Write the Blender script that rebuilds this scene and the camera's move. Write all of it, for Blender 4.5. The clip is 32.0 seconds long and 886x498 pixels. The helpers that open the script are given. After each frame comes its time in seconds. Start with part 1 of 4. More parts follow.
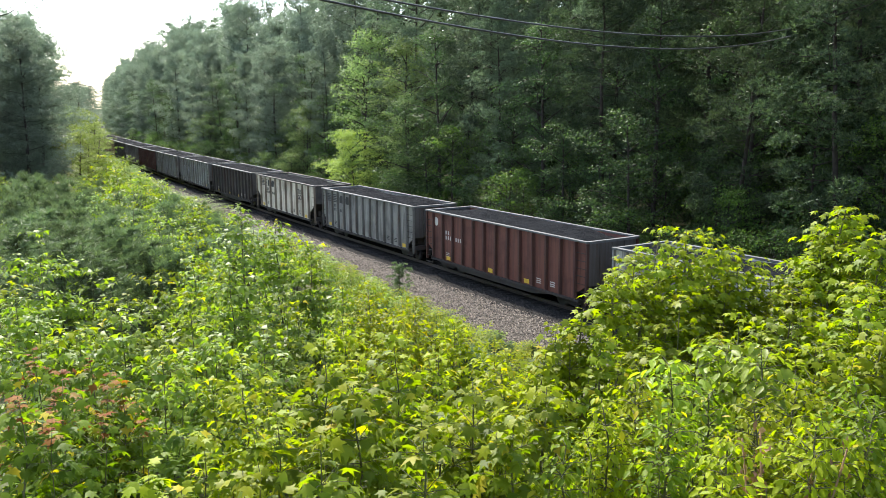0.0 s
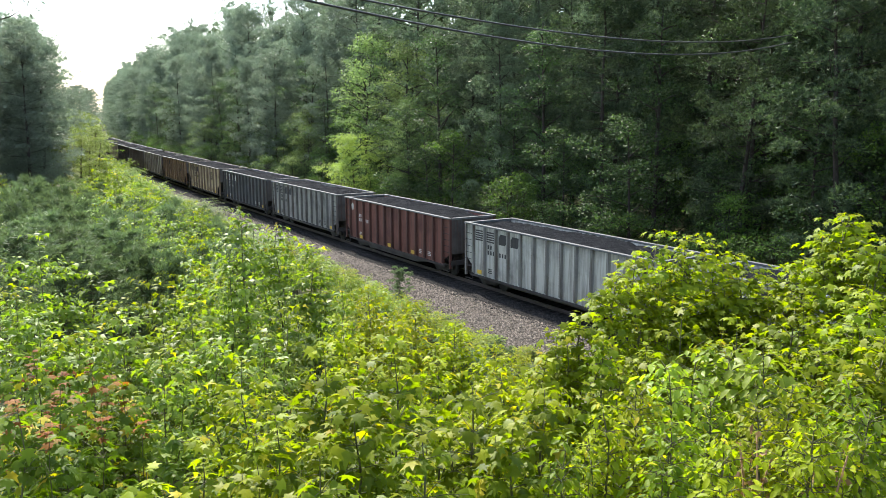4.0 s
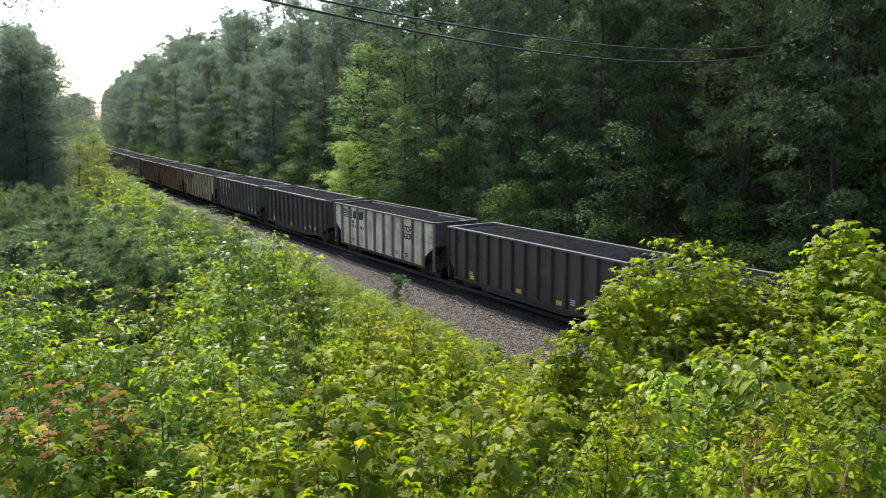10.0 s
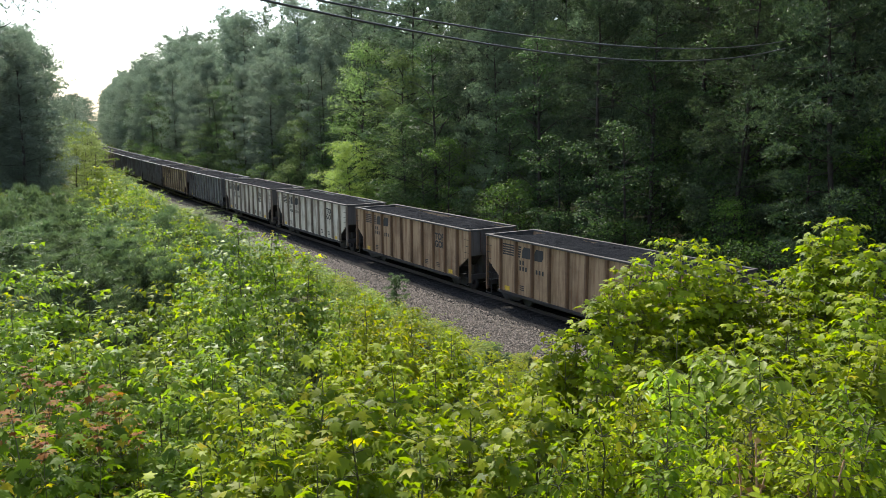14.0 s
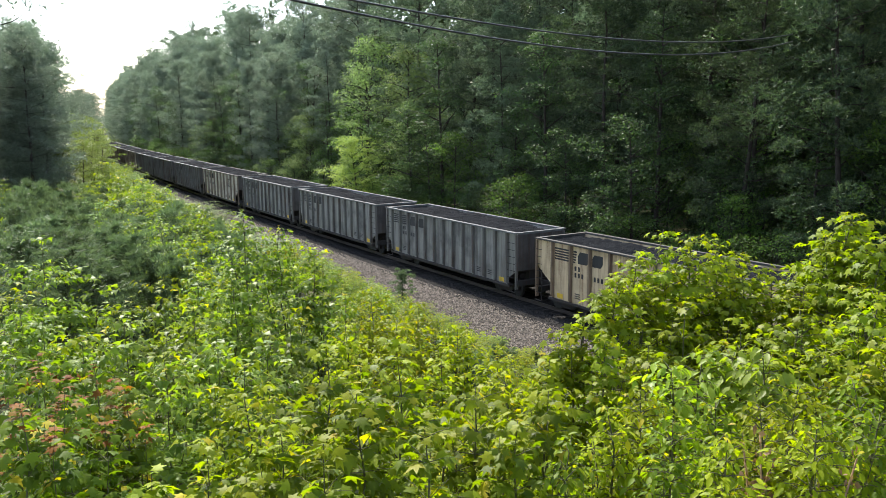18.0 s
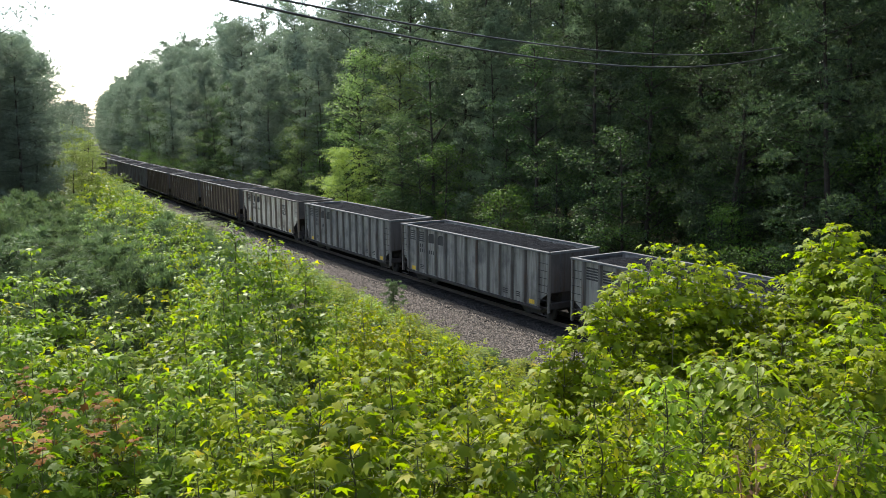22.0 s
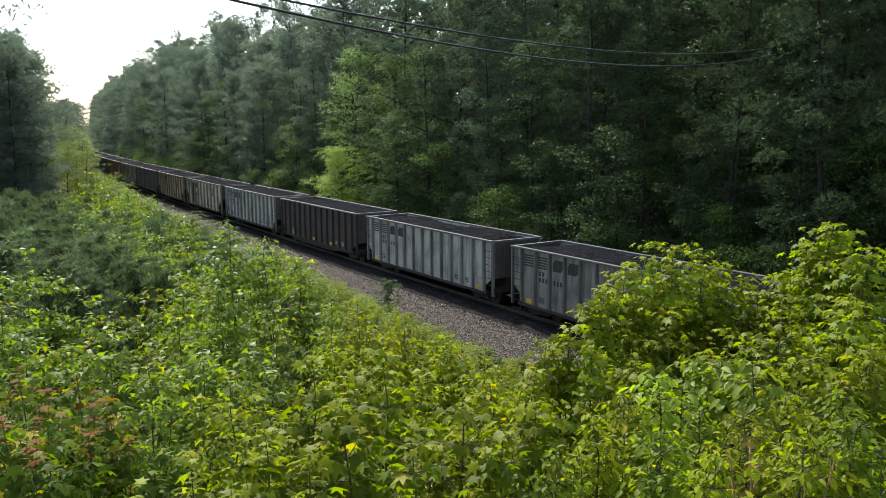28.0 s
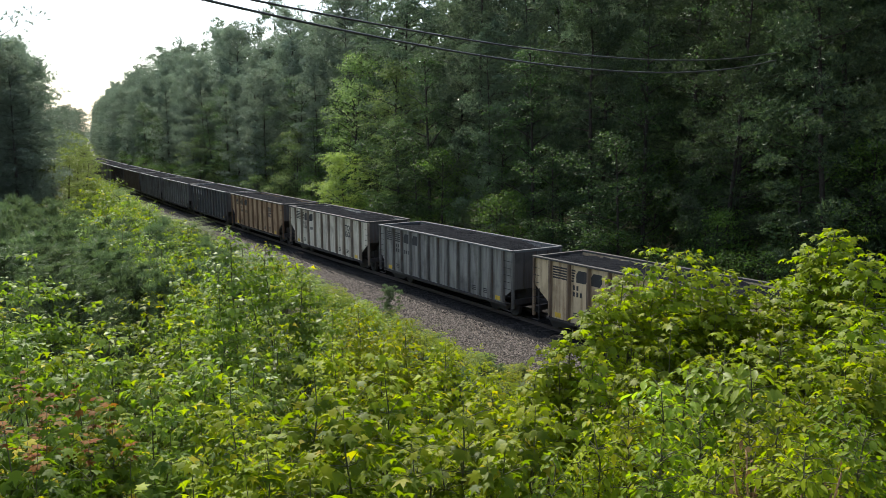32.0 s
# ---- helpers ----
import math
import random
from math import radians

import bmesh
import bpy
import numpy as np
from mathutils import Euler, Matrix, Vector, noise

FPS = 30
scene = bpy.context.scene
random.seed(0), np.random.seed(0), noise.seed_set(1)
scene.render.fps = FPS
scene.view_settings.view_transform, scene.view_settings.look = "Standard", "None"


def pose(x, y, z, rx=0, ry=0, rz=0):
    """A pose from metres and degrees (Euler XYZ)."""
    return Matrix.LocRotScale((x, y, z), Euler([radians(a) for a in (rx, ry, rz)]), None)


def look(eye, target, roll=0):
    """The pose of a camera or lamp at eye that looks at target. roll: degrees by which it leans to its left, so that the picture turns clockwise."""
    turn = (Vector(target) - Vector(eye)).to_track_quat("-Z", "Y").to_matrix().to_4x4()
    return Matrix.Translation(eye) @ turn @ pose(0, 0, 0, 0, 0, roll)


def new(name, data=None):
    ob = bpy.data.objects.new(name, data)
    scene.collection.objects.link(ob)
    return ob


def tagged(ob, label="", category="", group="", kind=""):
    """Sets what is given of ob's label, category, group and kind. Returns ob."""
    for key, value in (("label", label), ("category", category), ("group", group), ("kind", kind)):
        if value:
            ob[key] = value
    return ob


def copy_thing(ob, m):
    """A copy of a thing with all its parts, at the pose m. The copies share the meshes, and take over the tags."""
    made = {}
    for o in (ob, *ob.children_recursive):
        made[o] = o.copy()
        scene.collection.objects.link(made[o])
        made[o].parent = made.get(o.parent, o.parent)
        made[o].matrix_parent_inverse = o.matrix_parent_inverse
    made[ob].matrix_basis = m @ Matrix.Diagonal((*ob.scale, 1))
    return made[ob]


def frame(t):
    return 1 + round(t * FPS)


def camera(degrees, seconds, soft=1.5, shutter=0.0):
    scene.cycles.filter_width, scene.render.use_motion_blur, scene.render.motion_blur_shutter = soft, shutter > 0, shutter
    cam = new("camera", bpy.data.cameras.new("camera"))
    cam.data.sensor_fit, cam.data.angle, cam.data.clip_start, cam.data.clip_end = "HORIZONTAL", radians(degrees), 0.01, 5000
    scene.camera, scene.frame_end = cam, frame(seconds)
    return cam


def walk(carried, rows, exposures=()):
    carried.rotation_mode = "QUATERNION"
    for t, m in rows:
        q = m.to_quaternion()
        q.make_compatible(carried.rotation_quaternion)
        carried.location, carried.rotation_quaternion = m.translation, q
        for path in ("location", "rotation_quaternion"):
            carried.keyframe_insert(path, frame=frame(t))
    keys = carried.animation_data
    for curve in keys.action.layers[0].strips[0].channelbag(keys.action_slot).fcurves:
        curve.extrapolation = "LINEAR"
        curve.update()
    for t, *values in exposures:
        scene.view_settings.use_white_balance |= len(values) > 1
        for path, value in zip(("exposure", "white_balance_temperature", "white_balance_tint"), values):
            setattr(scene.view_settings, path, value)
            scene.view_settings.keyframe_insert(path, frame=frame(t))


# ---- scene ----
# The camera is held by hand on a bank above the line; it turns a little and stays in its place.
EYE = (0.0, -26.34, 9.63)
cam = camera(56.8, 32.0, 0.85)
TURNS = [(0, 79.91, 0.29, 57.87), (0.5, 80.00, 0.34, 57.81), (1, 80.15, 0.26, 57.70), (1.5, 80.22, 0.17, 57.62), (2, 80.28, 0.09, 57.60), (2.5, 80.22, 0.19, 57.65), (3, 80.14, 0.25, 57.62), (3.5, 80.19, 0.10, 57.81), (5.5, 80.25, 0.07, 58.07), (6, 80.27, 0.09, 58.02), (6.5, 80.24, 0.13, 57.90), (7, 80.31, 0.06, 57.76), (7.5, 80.47, 0.12, 57.70), (8, 80.51, 0.28, 57.58), (8.5, 80.58, 0.13, 57.54), (9, 80.65, 0.11, 57.73), (9.5, 80.71, 0.11, 57.79), (10, 80.74, 0.14, 57.79), (10.5, 80.77, 0.10, 57.81), (11, 80.79, 0.29, 57.78), (11.5, 80.79, 0.45, 57.68), (12, 80.80, 0.39, 57.63), (12.5, 80.86, 0.39, 57.67), (13, 80.86, 0.38, 57.58), (13.5, 80.81, 0.39, 57.49), (14, 80.71, 0.29, 57.63), (14.5, 80.63, 0.28, 57.76), (16.5, 80.50, 0.29, 57.93), (17, 80.47, 0.38, 57.92), (17.5, 80.37, 0.43, 57.94), (18, 80.34, 0.44, 58.04), (18.5, 80.32, 0.57, 58.04), (19, 80.40, 0.57, 58.05), (19.5, 80.50, 0.50, 58.11), (20, 80.64, 0.59, 57.93), (20.5, 80.68, 0.55, 57.86), (21, 80.80, 0.48, 57.63), (21.5, 80.94, 0.48, 57.53), (22, 81.12, 0.32, 57.44), (22.5, 81.30, 0.42, 57.29), (23, 81.34, 0.19, 57.19), (23.5, 81.42, 0.17, 57.18), (24, 81.24, 0.18, 57.32), (24.5, 81.15, 0.20, 57.34), (25, 81.10, 0.11, 57.28), (25.5, 81.08, 0.10, 57.15), (27.5, 81.10, 0.18, 57.08), (28, 81.05, 0.31, 57.10), (28.5, 81.06, 0.24, 57.11), (29, 81.15, 0.13, 57.20), (29.5, 81.23, 0.15, 57.15), (30, 81.21, 0.37, 57.07), (30.5, 81.25, 0.32, 57.11), (31, 81.28, 0.29, 57.12), (31.5, 81.41, 0.24, 57.15), (32, 81.47, 0.31, 57.17)]
STOPS = [(0, 1.97), (6, 1.98), (7.5, 1.98), (9, 1.52), (14, 1.46), (17, 1.62), (19, 1.79), (21, 1.56), (23, 1.38), (28, 1.13), (32, 1.12)]
walk(cam, [(t, pose(*EYE, rx, ry, rz)) for t, rx, ry, rz in TURNS], STOPS)

# ---- sky and sun ----
SUN_AZ, SUN_EL = 169.0, 50.0
world = bpy.data.worlds.new("sky")
scene.world = world
world.use_nodes = True
wn = world.node_tree
sky = wn.nodes.new("ShaderNodeTexSky")
sky.sky_type = "NISHITA"
sky.sun_disc = False
sky.sun_elevation = radians(SUN_EL)
sky.sun_rotation = radians(90 - SUN_AZ)
sky.dust_density = 1.2
hazy = wn.nodes.new("ShaderNodeHueSaturation")
hazy.inputs["Saturation"].default_value = 0.8
wn.links.new(sky.outputs[0], hazy.inputs["Color"])
wn.links.new(hazy.outputs[0], wn.nodes["Background"].inputs[0])
wn.nodes["Background"].inputs[1].default_value = 0.15
sun_data = bpy.data.lights.new("sun", "SUN")
sun_data.energy, sun_data.angle, sun_data.color = 3.35, radians(2.0), (1.0, 0.94, 0.84)
sun = new("sun", sun_data)
sun.matrix_world = look((200 * math.cos(radians(SUN_AZ)) * math.cos(radians(SUN_EL)),
                         200 * math.sin(radians(SUN_AZ)) * math.cos(radians(SUN_EL)), 200 * math.sin(radians(SUN_EL))), (0, 0, 0))


# ---- materials ----
def mat(name):
    m = bpy.data.materials.new(name)
    m.use_nodes = True
    nt = m.node_tree
    return m, nt, nt.nodes["Principled BSDF"], nt.nodes["Material Output"]


def mixc(nt, fac, a, b, mode="MIX"):
    n = nt.nodes.new("ShaderNodeMix")
    n.data_type, n.blend_type = "RGBA", mode
    for slot, v in ((0, fac), (6, a), (7, b)):
        if isinstance(v, (int, float)):
            n.inputs[slot].default_value = v
        elif isinstance(v, tuple):
            n.inputs[slot].default_value = (*v, 1)
        else:
            nt.links.new(v, n.inputs[slot])
    return n.outputs[2]


def ramp(nt, src, lo, hi, a=0.0, b=1.0):
    n = nt.nodes.new("ShaderNodeMapRange")
    n.inputs[1].default_value, n.inputs[2].default_value, n.inputs[3].default_value, n.inputs[4].default_value = lo, hi, a, b
    nt.links.new(src, n.inputs[0])
    return n.outputs[0]


def coords(nt, scale=(1, 1, 1), kind="Object"):
    tc = nt.nodes.new("ShaderNodeTexCoord")
    mp = nt.nodes.new("ShaderNodeMapping")
    mp.inputs[3].default_value = scale
    nt.links.new(tc.outputs[kind], mp.inputs[0])
    return mp.outputs[0]


def shifted(nt, vec):
    """Moves a pattern along by the object's own random number, so that alike things wear differently."""
    oi = nt.nodes.new("ShaderNodeObjectInfo")
    mu = nt.nodes.new("ShaderNodeMath")
    mu.operation = "MULTIPLY"
    mu.inputs[1].default_value = 57.0
    nt.links.new(oi.outputs["Random"], mu.inputs[0])
    ad = nt.nodes.new("ShaderNodeVectorMath")
    ad.operation = "ADD"
    nt.links.new(vec, ad.inputs[0])
    nt.links.new(mu.outputs[0], ad.inputs[1])
    return ad.outputs[0]


def noise_tex(nt, vec, scale, detail=4.0, rough=0.6):
    n = nt.nodes.new("ShaderNodeTexNoise")
    n.inputs["Scale"].default_value, n.inputs["Detail"].default_value, n.inputs["Roughness"].default_value = scale, detail, rough
    nt.links.new(vec, n.inputs["Vector"])
    return n.outputs["Fac"]


def bump(nt, bsdf, src, strength, dist=0.02):
    n = nt.nodes.new("ShaderNodeBump")
    n.inputs["Strength"].default_value, n.inputs["Distance"].default_value = strength, dist
    nt.links.new(src, n.inputs["Height"])
    nt.links.new(n.outputs[0], bsdf.inputs["Normal"])


def leaf_mat(name, dark, light, glow=0.45, rough=0.45, tip=None, share=0.1, shine=0.18, tint=(1.15, 1.30, 0.5)):
    """Leaves: each one its own tone, and light passes through them."""
    m, nt, b, out = mat(name)
    geo = nt.nodes.new("ShaderNodeNewGeometry")
    oi = nt.nodes.new("ShaderNodeObjectInfo")
    r = geo.outputs["Random Per Island"]
    col = mixc(nt, r, dark, light)
    if tip:
        col = mixc(nt, ramp(nt, r, 1 - share, 1 - share + 0.02), col, tip)
    big = noise_tex(nt, coords(nt), 1.3, 2)
    col = mixc(nt, ramp(nt, big, 0.35, 0.7, 0.0, 0.45), col, dark)
    hsv = nt.nodes.new("ShaderNodeHueSaturation")
    nt.links.new(ramp(nt, oi.outputs["Random"], 0, 1, 0.488, 0.507), hsv.inputs["Hue"])
    nt.links.new(ramp(nt, oi.outputs["Random"], 0, 1, 0.8, 1.2), hsv.inputs["Value"])
    nt.links.new(col, hsv.inputs["Color"])
    nt.links.new(hsv.outputs[0], b.inputs["Base Color"])
    b.inputs["Roughness"].default_value = rough
    b.inputs["Specular IOR Level"].default_value = shine
    tr = nt.nodes.new("ShaderNodeBsdfTranslucent")
    nt.links.new(mixc(nt, 1.0, hsv.outputs[0], tint, "MULTIPLY"), tr.inputs["Color"])
    mx = nt.nodes.new("ShaderNodeMixShader")
    mx.inputs[0].default_value = glow
    nt.links.new(b.outputs[0], mx.inputs[1])
    nt.links.new(tr.outputs[0], mx.inputs[2])
    nt.links.new(mx.outputs[0], out.inputs["Surface"])
    return m


def surface_mat(name, a, b2, scale, rough=0.9, bumps=0.5, scale2=None, c=None, kind="Object", dist=0.03, shine=0.2):
    """A matt surface mottled at two sizes."""
    m, nt, b, out = mat(name)
    v = coords(nt, kind=kind)
    n1 = noise_tex(nt, v, scale, 6)
    n2 = noise_tex(nt, v, scale2 or scale * 9, 4, 0.7)
    col = mixc(nt, ramp(nt, n1, 0.35, 0.65), a, b2)
    col = mixc(nt, ramp(nt, n2, 0.45, 0.75), col, c or tuple(x * 0.6 for x in a))
    nt.links.new(col, b.inputs["Base Color"])
    b.inputs["Roughness"].default_value = rough
    b.inputs["Specular IOR Level"].default_value = shine
    bump(nt, b, n2, bumps, dist)
    return m


def paint_mat(name, base, dirt, rust, dirt_amt=0.5, rust_amt=0.3, rough=0.65):
    """Old railway paint: coal dust in upright streaks, rust patches, worn spots."""
    m, nt, b, out = mat(name)
    v = coords(nt)
    sv = shifted(nt, v)
    streak = noise_tex(nt, shifted(nt, coords(nt, (3.0, 3.0, 0.22))), 1.6, 5, 0.65)
    blot = noise_tex(nt, sv, 0.55, 5, 0.6)
    fine = noise_tex(nt, sv, 14.0, 4, 0.7)
    col = mixc(nt, ramp(nt, streak, 0.44, 0.66, 0.0, dirt_amt), base, dirt)
    col = mixc(nt, ramp(nt, blot, 0.5, 0.68, 0.0, dirt_amt), col, dirt)
    rp = nt.nodes.new("ShaderNodeMath")
    rp.operation = "MULTIPLY"
    nt.links.new(ramp(nt, streak, 0.5, 0.68), rp.inputs[0])
    nt.links.new(ramp(nt, fine, 0.4, 0.62), rp.inputs[1])
    col = mixc(nt, ramp(nt, rp.outputs[0], 0, 1, 0, rust_amt), col, rust)
    col = mixc(nt, ramp(nt, fine, 0.3, 0.8, 0.0, 0.25), col, tuple(x * 0.7 for x in base))
    nt.links.new(col, b.inputs["Base Color"])
    nt.links.new(ramp(nt, blot, 0.3, 0.7, rough - 0.1, rough + 0.2), b.inputs["Roughness"])
    b.inputs["Specular IOR Level"].default_value = 0.3
    bump(nt, b, fine, 0.15, 0.01)
    return m


M_RIB = {}
DUST, RUST = (0.035, 0.033, 0.032), (0.16, 0.06, 0.025)
M_PAINT = {
    "cream": paint_mat("cream paint", (0.56, 0.425, 0.265), (0.14, 0.09, 0.05), RUST, 0.6, 0.8),
    "white": paint_mat("off-white paint", (0.56, 0.50, 0.395), (0.11, 0.085, 0.065), RUST, 0.6, 0.6),
    "tan": paint_mat("rusty tan paint", (0.34, 0.225, 0.13), (0.10, 0.06, 0.035), (0.22, 0.085, 0.03), 0.75, 0.9),
    "grey": paint_mat("grey paint", (0.235, 0.222, 0.195), (0.05, 0.05, 0.05), RUST, 0.75, 0.25),
    "light": paint_mat("light grey paint", (0.42, 0.405, 0.355), (0.08, 0.08, 0.08), RUST, 0.65, 0.2),
    "brown": paint_mat("dusty brown-grey paint", (0.205, 0.145, 0.094), (0.06, 0.045, 0.035), RUST, 0.6, 0.4),
    "dark": paint_mat("dark grey paint", (0.092, 0.088, 0.083), (0.03, 0.03, 0.03), RUST, 0.5, 0.2),
    "black": paint_mat("sooty black-brown paint", (0.060, 0.050, 0.043), (0.022, 0.02, 0.02), RUST, 0.5, 0.35),
    "red": paint_mat("oxide red paint", (0.135, 0.050, 0.036), (0.035, 0.02, 0.018), (0.10, 0.03, 0.02), 0.55, 0.4),
}
# Ribs darker than their sheets: grime, plus rib shading put into the tone.
for _key, _tone in (("cream", (0.20, 0.14, 0.09)), ("white", (0.22, 0.175, 0.13)), ("tan", (0.17, 0.098, 0.052)), ("grey", (0.135, 0.128, 0.115)), ("light", (0.20, 0.195, 0.175)), ("brown", (0.09, 0.066, 0.046)), ("dark", (0.05, 0.05, 0.05)), ("black", (0.034, 0.029, 0.026)), ("red", (0.07, 0.028, 0.022))):
    M_RIB[_key] = paint_mat(_key + " paint on dusty, shade-toned ribs", _tone, (0.04, 0.03, 0.025), RUST, 0.6, 0.5)
M_STEEL = paint_mat("sooty steel", (0.035, 0.032, 0.03), (0.015, 0.014, 0.014), RUST, 0.5, 0.3, 0.7)
M_CHORD = paint_mat("dusty steel edge", (0.100, 0.106, 0.110), (0.05, 0.05, 0.05), RUST, 0.5, 0.2, 0.6)
# One dark tone for the end walls of every car, whatever its coat.
M_END = paint_mat("dark end wall", (0.085, 0.078, 0.072), (0.03, 0.03, 0.03), RUST, 0.7, 0.4, 0.7)
M_DARK_CHORD = paint_mat("sooty steel edge", (0.052, 0.050, 0.048), (0.03, 0.03, 0.03), RUST, 0.5, 0.3, 0.6)
M_COAL = surface_mat("coal", (0.0075, 0.0090, 0.0115), (0.0150, 0.0170, 0.0205), 3.0, 0.95, 1.0, 22.0, (0.006, 0.0065, 0.007), dist=0.08, shine=0.04)
M_LETTER = paint_mat("black lettering", (0.03, 0.03, 0.03), (0.06, 0.055, 0.05), RUST, 0.4, 0.1, 0.7)
M_PALE = paint_mat("pale lettering", (0.5, 0.48, 0.44), (0.2, 0.15, 0.12), RUST, 0.6, 0.2, 0.7)
M_YELLOW = paint_mat("yellow reflector", (0.62, 0.40, 0.04), (0.2, 0.13, 0.04), RUST, 0.4, 0.1, 0.5)
M_RAIL = paint_mat("rail steel", (0.06, 0.048, 0.04), (0.05, 0.04, 0.03), RUST, 0.4, 0.5, 0.5)
# Sleepers near black: coal dust, and the train's shade put into the colour.
M_SLEEPER = surface_mat("old sleeper wood", (0.014, 0.0125, 0.011), (0.026, 0.023, 0.020), 2.0, 0.9, 0.6)
M_BALLAST = surface_mat("ballast bed", (0.040, 0.033, 0.027), (0.066, 0.055, 0.045), 1.2, 0.95, 1.0, 14.0, (0.05, 0.046, 0.042), dist=0.05)
# Coal dust, and the train's shade put into the colour along the rails.
M_BED = surface_mat("stone dark with coal dust and shade", (0.018, 0.0175, 0.017), (0.034, 0.032, 0.03), 1.5, 0.95, 1.0, 14.0, (0.010, 0.010, 0.010), dist=0.05, shine=0.04)
M_STONE, _nt, _b, _o = mat("ballast stone")
_g = _nt.nodes.new("ShaderNodeNewGeometry")
_nt.links.new(mixc(_nt, _g.outputs["Random Per Island"], (0.030, 0.024, 0.019), (0.200, 0.166, 0.134)), _b.inputs["Base Color"])
_b.inputs["Roughness"].default_value = 0.9
# Stones by the rails: soot tone deepened for the train's shade.
M_SOOT_SHADE, _nt, _b, _o = mat("stone dark with soot and shade")
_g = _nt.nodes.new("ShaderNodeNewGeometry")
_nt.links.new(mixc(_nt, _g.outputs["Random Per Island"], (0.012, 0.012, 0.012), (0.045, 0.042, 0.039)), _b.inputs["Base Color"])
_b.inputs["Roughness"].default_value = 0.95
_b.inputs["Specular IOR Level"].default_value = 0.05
M_SOIL = surface_mat("leaf litter and grass", (0.05, 0.07, 0.02), (0.09, 0.075, 0.04), 0.7, 0.95, 0.8, 9.0, (0.035, 0.05, 0.015))
M_BARK = surface_mat("pine bark", (0.026, 0.021, 0.018), (0.05, 0.041, 0.034), 3.0, 0.9, 0.8, 18.0)
M_TWIG = surface_mat("green-brown twig", (0.075, 0.085, 0.03), (0.11, 0.10, 0.05), 4.0, 0.8, 0.3)
M_CABLE, _nt, _b, _o = mat("black cable")
_nt.links.new(mixc(_nt, ramp(_nt, noise_tex(_nt, coords(_nt), 3.0), 0.4, 0.6), (0.015, 0.015, 0.016), (0.03, 0.03, 0.03)), _b.inputs["Base Color"])
_b.inputs["Roughness"].default_value = 0.5
M_GUM = leaf_mat("sweetgum leaf", (0.078, 0.124, 0.007), (0.215, 0.270, 0.010), 0.55, 0.5, (0.42, 0.36, 0.02), 0.05, shine=0.18, tint=(1.36, 1.5, 0.12))
M_GUM_PALE = leaf_mat("pale young leaf", (0.090, 0.148, 0.018), (0.222, 0.290, 0.038), 0.5, 0.45, shine=0.24, tint=(1.32, 1.45, 0.25))
M_LEAF_TOP = leaf_mat("fresh leaf at the top", (0.108, 0.157, 0.008), (0.268, 0.320, 0.013), 0.55, 0.5, shine=0.17, tint=(1.36, 1.5, 0.12))
M_BROAD = leaf_mat("broad pale leaf", (0.15, 0.215, 0.02), (0.27, 0.35, 0.04), 0.52, 0.45, shine=0.22, tint=(1.3, 1.45, 0.25))
M_LIME = leaf_mat("lime green leaf", (0.150, 0.192, 0.006), (0.29, 0.325, 0.010), 0.5, 0.5, (0.42, 0.35, 0.015), 0.06, shine=0.14, tint=(1.28, 1.42, 0.14))
M_BRIGHT = leaf_mat("bright lime leaf", (0.20, 0.28, 0.06), (0.33, 0.42, 0.11), 0.5, 0.5, tint=(1.1, 1.25, 0.7))
M_RED = leaf_mat("red young leaf", (0.17, 0.115, 0.018), (0.20, 0.066, 0.018), 0.42, 0.55, shine=0.06, tint=(1.2, 0.9, 0.5))
M_MAPLE = leaf_mat("maple leaf", (0.056, 0.092, 0.009), (0.135, 0.185, 0.015), 0.5, 0.5, (0.34, 0.27, 0.02), 0.08, shine=0.12, tint=(1.36, 1.5, 0.12))
M_SHRUB = leaf_mat("shrub leaf", (0.080, 0.128, 0.010), (0.185, 0.245, 0.020), 0.5, 0.5, shine=0.17, tint=(1.36, 1.5, 0.12))
M_TREE = leaf_mat("broadleaf crown", (0.030, 0.060, 0.026), (0.095, 0.150, 0.055), 0.46, 0.5, shine=0.15, tint=(1.1, 1.3, 0.75))
M_TREE_LIGHT = leaf_mat("spring green crown", (0.12, 0.175, 0.07), (0.235, 0.30, 0.12), 0.5, 0.5, shine=0.12, tint=(1.1, 1.25, 0.75))
M_LINE = leaf_mat("yellow-green crown", (0.12, 0.17, 0.040), (0.23, 0.285, 0.075), 0.5, 0.5, shine=0.12, tint=(1.15, 1.3, 0.55))
M_UNDER = leaf_mat("understorey leaf", (0.036, 0.074, 0.020), (0.120, 0.185, 0.045), 0.5, 0.5, shine=0.15, tint=(1.15, 1.4, 0.6))
M_NEEDLE = leaf_mat("pine needles", (0.034, 0.058, 0.042), (0.200, 0.250, 0.155), 0.45, 0.5, shine=0.3, tint=(1.05, 1.2, 0.9))
# Shade on the right-hand wood, put into a darker needle colour.
M_NEEDLE_SHADED = leaf_mat("pine needles toned down for shade", (0.014, 0.029, 0.019), (0.100, 0.135, 0.066), 0.36, 0.5, shine=0.2, tint=(1.1, 1.25, 0.75))
# Haze put into the colour: paler, greyer needles for the far pines.
M_NEEDLE_HAZED = leaf_mat("pine needles paled for haze", (0.115, 0.150, 0.122), (0.225, 0.262, 0.210), 0.5, 0.45, shine=0.5, tint=(1.05, 1.2, 0.9))
# Dark by colour: the shade deep in the wood, put into the leaves.
M_DEEP = leaf_mat("leaves toned dark for shade", (0.028, 0.045, 0.022), (0.05, 0.075, 0.035), 0.08, 0.8, shine=0.03)
